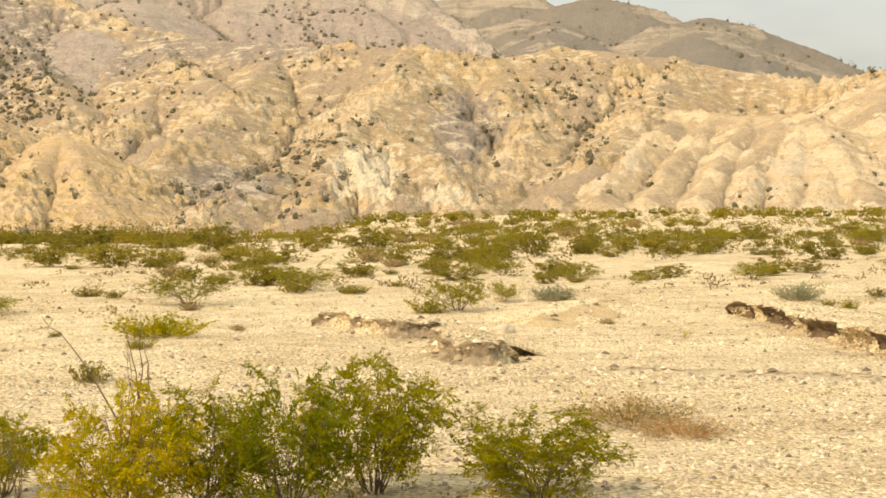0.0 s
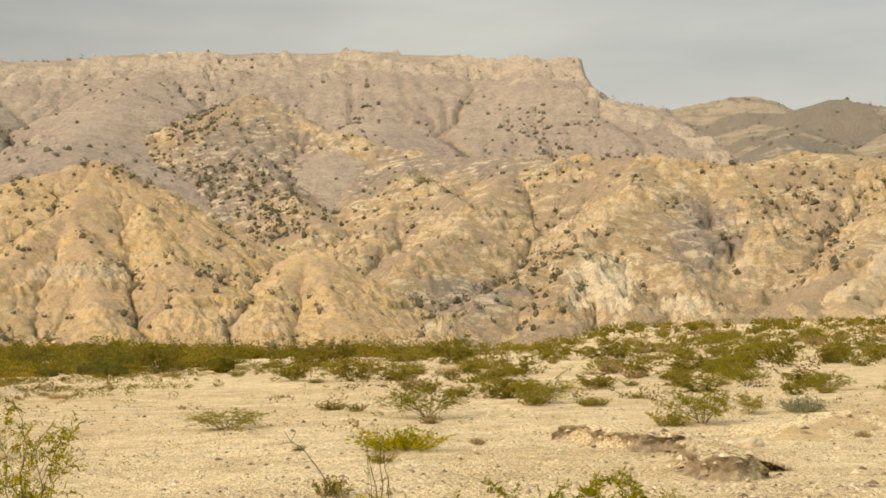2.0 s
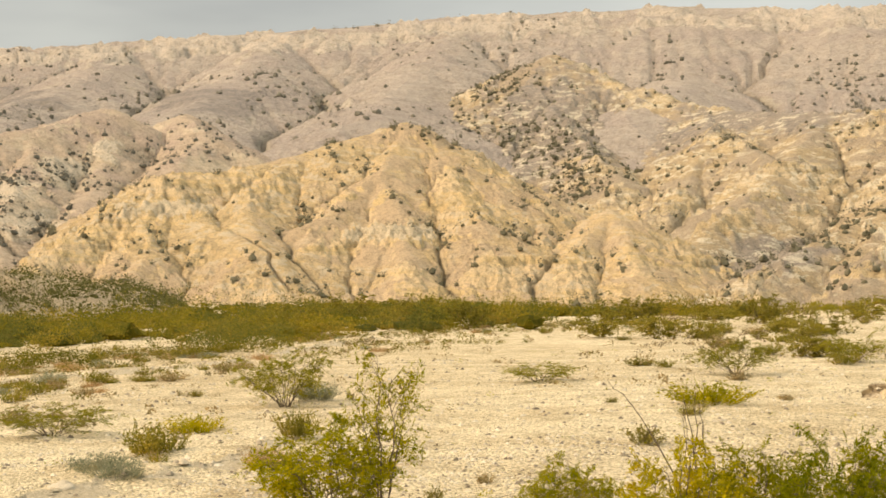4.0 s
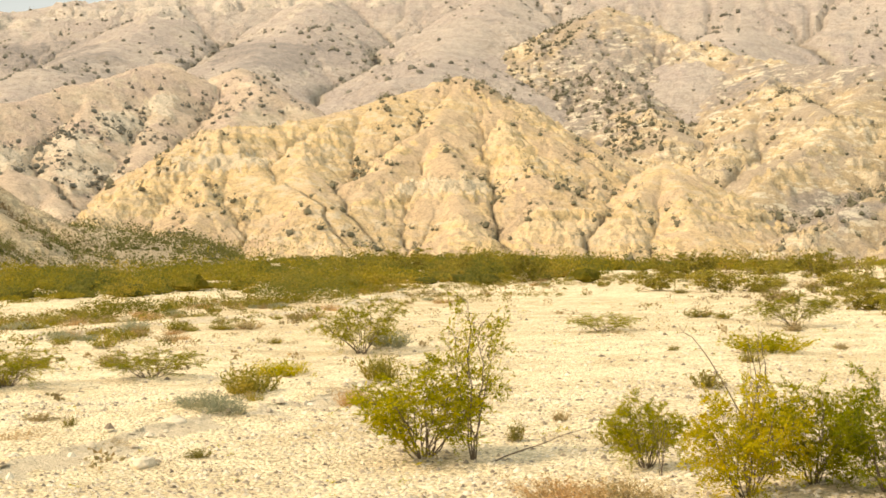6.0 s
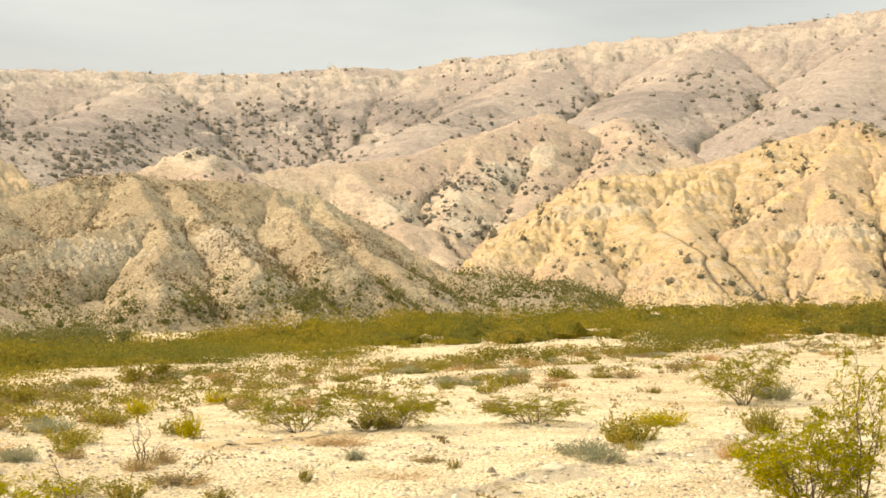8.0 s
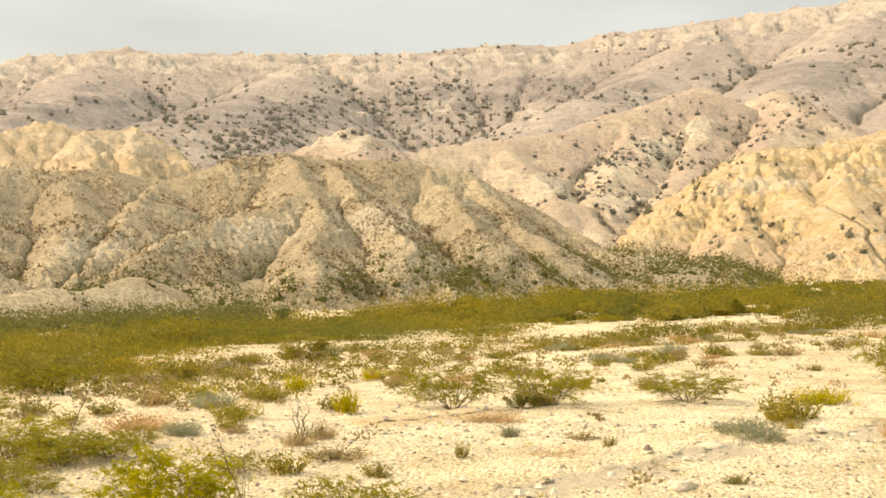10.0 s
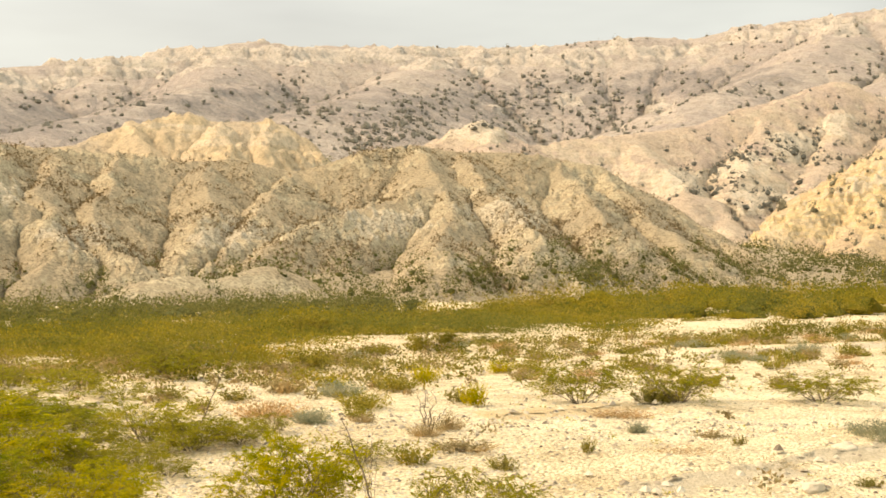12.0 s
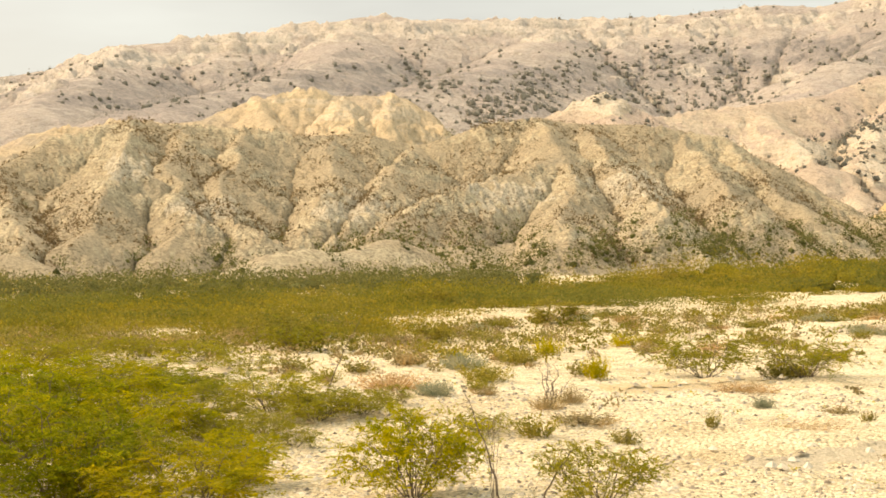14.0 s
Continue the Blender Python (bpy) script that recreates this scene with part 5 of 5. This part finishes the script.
FAR_GROVES = (
    (50.9, 5.4, 1.6, 0.7, 144), (49.0, 6.1, 1.4, 0.7, 80), (52.0, 4.5, 1.6, 0.3, 80), (44.6, 6.5, 1.4, 0.7, 112), (44.1, 5.2, 1.8, 0.6, 144),
    (42.1, 5.9, 0.9, 0.7, 80), (40.9, 5.0, 1.4, 0.3, 80), (39.6, 7.1, 1.1, 0.7, 48), (30.9, 5.0, 0.3, 0.6, 32), (29.7, 6.0, 0.3, 0.3, 22),
    (24.8, 6.8, 1.1, 0.5, 64), (18.9, 6.5, 0.7, 0.7, 56), (3.4, 8.3, 1.4, 0.6, 24), (2.4, 7.6, 1.1, 0.3, 20), (26.9, 7.6, 1.4, 0.8, 64),
) + (
    (34.4, 6.1, 2.1, 0.7, 72), (54.2, 5.6, 1.4, 0.8, 96), (51.5, 4.9, 1.4, 0.6, 80), (49.9, 5.8, 1.4, 0.9, 80), (46.3, 6.7, 1.8, 0.6, 80),
    (43.6, 6.7, 1.4, 0.7, 64), (55.4, 6.7, 0.9, 0.7, 40), (64.9, 5.9, 5.7, 0.4, 96), (43.7, 5.3, 1.8, 0.7, 64), (30.8, 5.5, 1.4, 0.7, 64),
    (34.0, 4.8, 1.4, 0.7, 48), (4.3, 7.3, 0.9, 0.9, 48), (10.7, 8.2, 1.4, 0.5, 40), (3.7, 7.2, 2.1, 0.6, 64),
)
PINK_GROVES = (
    (38.2, 3.7, 1.1, 0.6, 35), (34.5, 4.8, 0.9, 1.1, 50), (36.4, 4.8, 1.4, 0.7, 30), (40.9, 3.0, 0.5, 0.3, 12), (39.6, 2.5, 0.7, 0.3, 15),
    (35.4, 2.1, 1.1, 0.7, 40), (37.3, 3.0, 1.4, 0.7, 30), (37.1, 3.8, 1.6, 0.7, 50), (34.5, 4.4, 1.4, 0.7, 40), (31.3, 5.3, 1.1, 0.7, 40),
    (29.9, 5.8, 0.7, 0.7, 25),
)
YELLOW_GROVES = (
    (25.0, 5.5, 0.9, 0.3, 14), (21.9, 6.0, 1.4, 0.6, 24), (20.2, 5.5, 1.4, 0.6, 24), (18.9, 4.6, 0.9, 0.5, 12), (31.5, 3.9, 0.9, 0.5, 14),
    (28.9, 4.4, 0.3, 0.2, 5), (33.1, 3.0, 1.4, 0.6, 20), (25.0, 2.8, 0.9, 0.5, 22), (27.5, 1.8, 1.8, 0.5, 8), (34.3, 2.1, 1.1, 0.3, 10),
)
TAN_GROVES = (
    (10.9, 8.6, 0.4, 0.3, 20), (9.1, 8.6, 0.5, 0.2, 12), (10.3, 7.0, 0.9, 0.5, 20), (5.9, 7.4, 0.5, 0.3, 14), (8.9, 5.6, 0.7, 0.5, 20),
    (-3.2, 6.1, 1.4, 0.6, 25), (-6.0, 5.5, 1.4, 0.6, 25), (-8.8, 5.0, 1.4, 0.9, 60), (-7.5, 2.8, 0.7, 0.9, 50), (1.8, 5.5, 1.1, 0.6, 15),
    (6.0, 1.0, 0.7, 0.3, 20), (7.8, -0.1, 1.1, 0.5, 9), (4.2, 0.1, 1.4, 0.5, 10), (18.3, 7.6, 0.9, 1.1, 140), (17.1, 8.2, 1.1, 0.6, 110),
) + (
    (16.0, 5.5, 1.8, 0.7, 210), (14.5, 4.0, 1.4, 0.9, 190), (19.2, 5.6, 0.9, 0.9, 80), (9.3, 5.0, 2.1, 0.6, 40), (10.9, 3.7, 0.9, 0.9, 25),
    (-5.1, 4.2, 1.6, 1.1, 40), (-6.9, 4.2, 0.9, 0.9, 40), (4.3, 5.6, 2.1, 0.5, 30), (7.0, 0.2, 1.4, 0.6, 9), (8.3, -0.6, 0.9, 0.2, 6),
    (5.2, -0.2, 1.8, 0.5, 8), (1.6, -0.6, 0.9, 0.2, 5),
)
APRON_GROVES = (
    (47.1, -1.1, 3.7, 0.6, 220), (41.7, -0.9, 3.4, 0.6, 220), (37.0, -0.7, 2.3, 0.5, 120), (42.2, -0.2, 3.4, 0.5, 90), (49.0, -0.5, 2.1, 0.4, 40),
    (52.4, -0.1, 1.4, 0.3, 20), (65.6, -0.5, 0.3, 0.2, 3), (64.2, -1.5, 1.8, 0.3, 30), (58.1, -0.8, 2.8, 0.3, 40), (39.0, 0.2, 2.3, 0.3, 60),
)
FOOT_GROVES = (
    (34.5, -0.5, 3.7, 0.4, 240), (31.7, -1.0, 1.4, 0.3, 80), (46.8, -0.7, 5.7, 0.6, 150), (40.0, -0.2, 4.6, 0.5, 150), (42.8, -0.6, 3.4, 0.7, 120),
)
hill_scrub("hazy pinkish-grey mountain with a pale cliff band", "dark bushes dotted over the far mountain", 1700, 21, 4.0, 9.0, 8, 130, LEAF_HAZED, 0.20, FAR_GROVES)
hill_scrub("pale pinkish ridge with a cream cone", "dark bushes dotted over the pale ridge", 420, 23, 2.4, 5.4, 13, 60, LEAF_HAZED, 0.24, PINK_GROVES)
hill_scrub("yellow eroded hill dotted with dark bushes", "dark bushes dotted over the yellow hill", 420, 25, 2.2, 5.0, 18, 50, LEAF_SLOPE, 0.24, YELLOW_GROVES)
hill_scrub("tan and yellow mountain with steep gullies", "dark bushes dotted over the tan mountain", 950, 27, 2.8, 6.4, 15, 70, LEAF_SLOPE, 0.24, TAN_GROVES)
hill_scrub("cream fluted badland slope", "dark bushes on the fluted slope", 80, 29, 2.6, 5.5, 9, 60, LEAF_SLOPE, 0.19)
hill_scrub("dark distant mountain with rounded tops", "dark bushes on the distant mountain", 350, 31, 5, 10, 8, 150, LEAF_HAZED, 0.2)
hill_scrub("grey-brown scrubby hill with branching spurs", "dark green shrubs on the hill's apron", 6, 35, 1.0, 2.6, 60, 30, LEAF_DARK, 0.12, APRON_GROVES)
hill_scrub("grey-brown scrubby hill with branching spurs", "low dry scrub covering the grey hill", 14000, 33, 0.25, 0.85, 6, 16, LEAF_DRYHILL, 0.5)


hill_scrub("low scrubby apron below the grey hill", "dark green shrubs on the apron below hill", 800, 37, 1.3, 3.8, 40, 26, LEAF_DARK, 0.13, FOOT_GROVES)
hill_scrub("low bare mound at the foot of scrub hill", "dark shrubs on the bare mound", 26, 39, 0.8, 2.0, 60, 12, LEAF_DARK, 0.13)


# dark shrubs along the foot of the hills
def foot_row(n, seed):
    rng = np.random.default_rng(seed)
    az = rng.uniform(50, 78, n)
    r = np.interp(az, (50, 78), (135, 112)) * rng.uniform(0.74, 1.06, n)
    x, y = polar(az, r)
    w = rng.uniform(1.2, 3.2, n)
    return np.stack([x, y, ground_z(x, y) - 0.1], -1), w, w * rng.uniform(0.5, 0.8, n), r


at, w, h, r = foot_row(430, 6)
stuff("foot_scrub", "dark green shrubs along the foot of the hill", "shrubs", at, w, h, 90, 0.09 + 0.0009 * r, LEAF_DARK, 8)
rng = np.random.default_rng(77)
az, r = rng.uniform(-20, 26, 260), rng.uniform(330, 540, 260)
x, y = polar(az, r)
w = rng.uniform(2, 5, 260)
stuff("fan_scrub", "olive shrubs on the far fan", "shrubs", np.stack([x, y, ground_z(x, y) - 0.1], -1), w, w * 0.55, 70, 0.0 * w + 0.6, LEAF_THICKET, 9)


# litter: tiny dry and green tufts and clods strewn over the gravel
def litter(label, n, az0, az1, r0, r1, lo, hi, per, mat, seed, cover):
    rng = np.random.default_rng(seed)
    az = rng.uniform(az0, az1, n * 4)
    r = r0 * (r1 / r0) ** rng.uniform(0, 1, n * 4)
    x, y = polar(az, r)
    keep = (fbm(x * 0.11 + seed, y * 0.11, 4, 0.6) + 0.2 * rng.normal(size=n * 4)) > cover
    x, y, r = x[keep][:n], y[keep][:n], r[keep][:n]
    w = (lo + (hi - lo) * rng.uniform(0, 1, len(x)) ** 2) * (0.6 + r / 70)
    stuff("litter", label, "litter", np.stack([x, y, ground_z(x, y) - 0.02], -1), w, w * rng.uniform(0.3, 0.7, len(x)), int(per * 1.8), 0.22 * w, mat, seed, heart=False)


litter("tiny dry tufts strewn over the gravel", 1300, -21, 74, 17, 75, 0.05, 0.22, 7, LEAF_DRYHILL, 51, 0.05)
litter("tiny olive seedlings strewn over the gravel", 700, -21, 74, 18, 80, 0.06, 0.26, 8, LEAF_GREEN, 52, 0.12)
litter("low olive scrub strewn over the fan", 1300, -22, 12, 95, 400, 0.15, 0.55, 12, LEAF_MID, 53, -0.05)
litter("low dry scrub strewn over the fan", 900, -22, 12, 60, 330, 0.15, 0.45, 10, LEAF_DRYHILL, 54, 0.02)
litter("low olive scrub along the foot of the hill", 900, 45, 77, 90, 140, 0.2, 0.6, 10, LEAF_OLIVE, 56, -0.4)
litter("low dry scrub before the thicket", 450, 8, 74, 40, 105, 0.15, 0.5, 10, LEAF_DRY, 55, -0.1)


def verge(label, n, lo, hi, per, mat, seed, deep):
    """Low growth thinning out before the thicket."""
    rng = np.random.default_rng(seed)
    az = rng.uniform(9, 74, n * 3)
    r = thicket_edge(az) * (1.04 - np.abs(rng.normal(size=n * 3)) * deep)
    x, y = polar(az, r)
    keep = (fbm(x * 0.14 + seed, y * 0.14, 3, 0.6) + 0.25 * rng.normal(size=n * 3)) > -0.05
    x, y = x[keep][:n], y[keep][:n]
    w = lo + (hi - lo) * rng.uniform(0, 1, len(x)) ** 2
    stuff("verge_scrub", label, "low scrub", np.stack([x, y, ground_z(x, y) - 0.02], -1), w, w * rng.uniform(0.35, 0.75, len(x)), int(per * 1.7), 0.105 + 0 * w, mat, seed, heart=False)


verge("low olive scrub thinning out before the thicket", 800, 0.3, 1.3, 26, LEAF_OLIVE, 61, 0.16)
verge("low green scrub thinning out before the thicket", 500, 0.4, 1.6, 30, LEAF_THICKET, 62, 0.14)
verge("low dry scrub thinning out before the thicket", 450, 0.3, 1.0, 22, LEAF_DRY, 63, 0.20)


# ---- stones ----
def stones(name, label, n, r0, r1, lo, hi, seed):
    """Loose river stones lying half sunk in the gravel."""
    rng = np.random.default_rng(seed)
    az = rng.uniform(-22, 74, n)
    r = r0 + (r1 - r0) * rng.uniform(0, 1, n) ** 1.25
    x, y = polar(az, r)
    return cobbles(name, label, np.stack([x, y, ground_z(x, y)], -1), lo + (hi - lo) * rng.uniform(0, 1, n) ** 2.2, rng)


stones("river_stones", "pale river stones strewn over gravel", 36000, 14.5, 34, 0.022, 0.080, 14)
stones("river_stones", "pale river stones strewn over gravel", 9000, 31, 68, 0.035, 0.12, 15)


def boulder(x, y, size, seed, label):
    rng = np.random.default_rng(seed)
    bm = bmesh.new()
    bmesh.ops.create_icosphere(bm, subdivisions=3, radius=1)
    for v in bm.verts:
        p = v.co.copy()
        v.co = p * (1 + 0.28 * noise.noise(p * 1.4 + Vector((seed, 0, 0))) + 0.08 * noise.noise(p * 4)) * Vector((1.0, 0.75, 0.55)).length / 1.4
        v.co.z *= 0.6
    me = bpy.data.meshes.new("stone")
    bm.to_mesh(me)
    bm.free()
    me.materials.append(STONE)
    ob = new("stone", me)
    ob.scale = (size, size * 0.8, size)
    ob.location = (x, y, float(ground_z(x, y)) + size * 0.15)
    ob.rotation_euler = (0, 0, rng.uniform(0, 6))
    return tagged(ob, label, "stone")


boulder(-15.4, 23.7, 0.30, 1, "pale cream boulder lying on gravel")
boulder(-13.4, 19.7, 0.22, 2, "small brown stone lying on gravel")
boulder(2.4, 41.6, 0.35, 3, "pale stone on the earth bank")
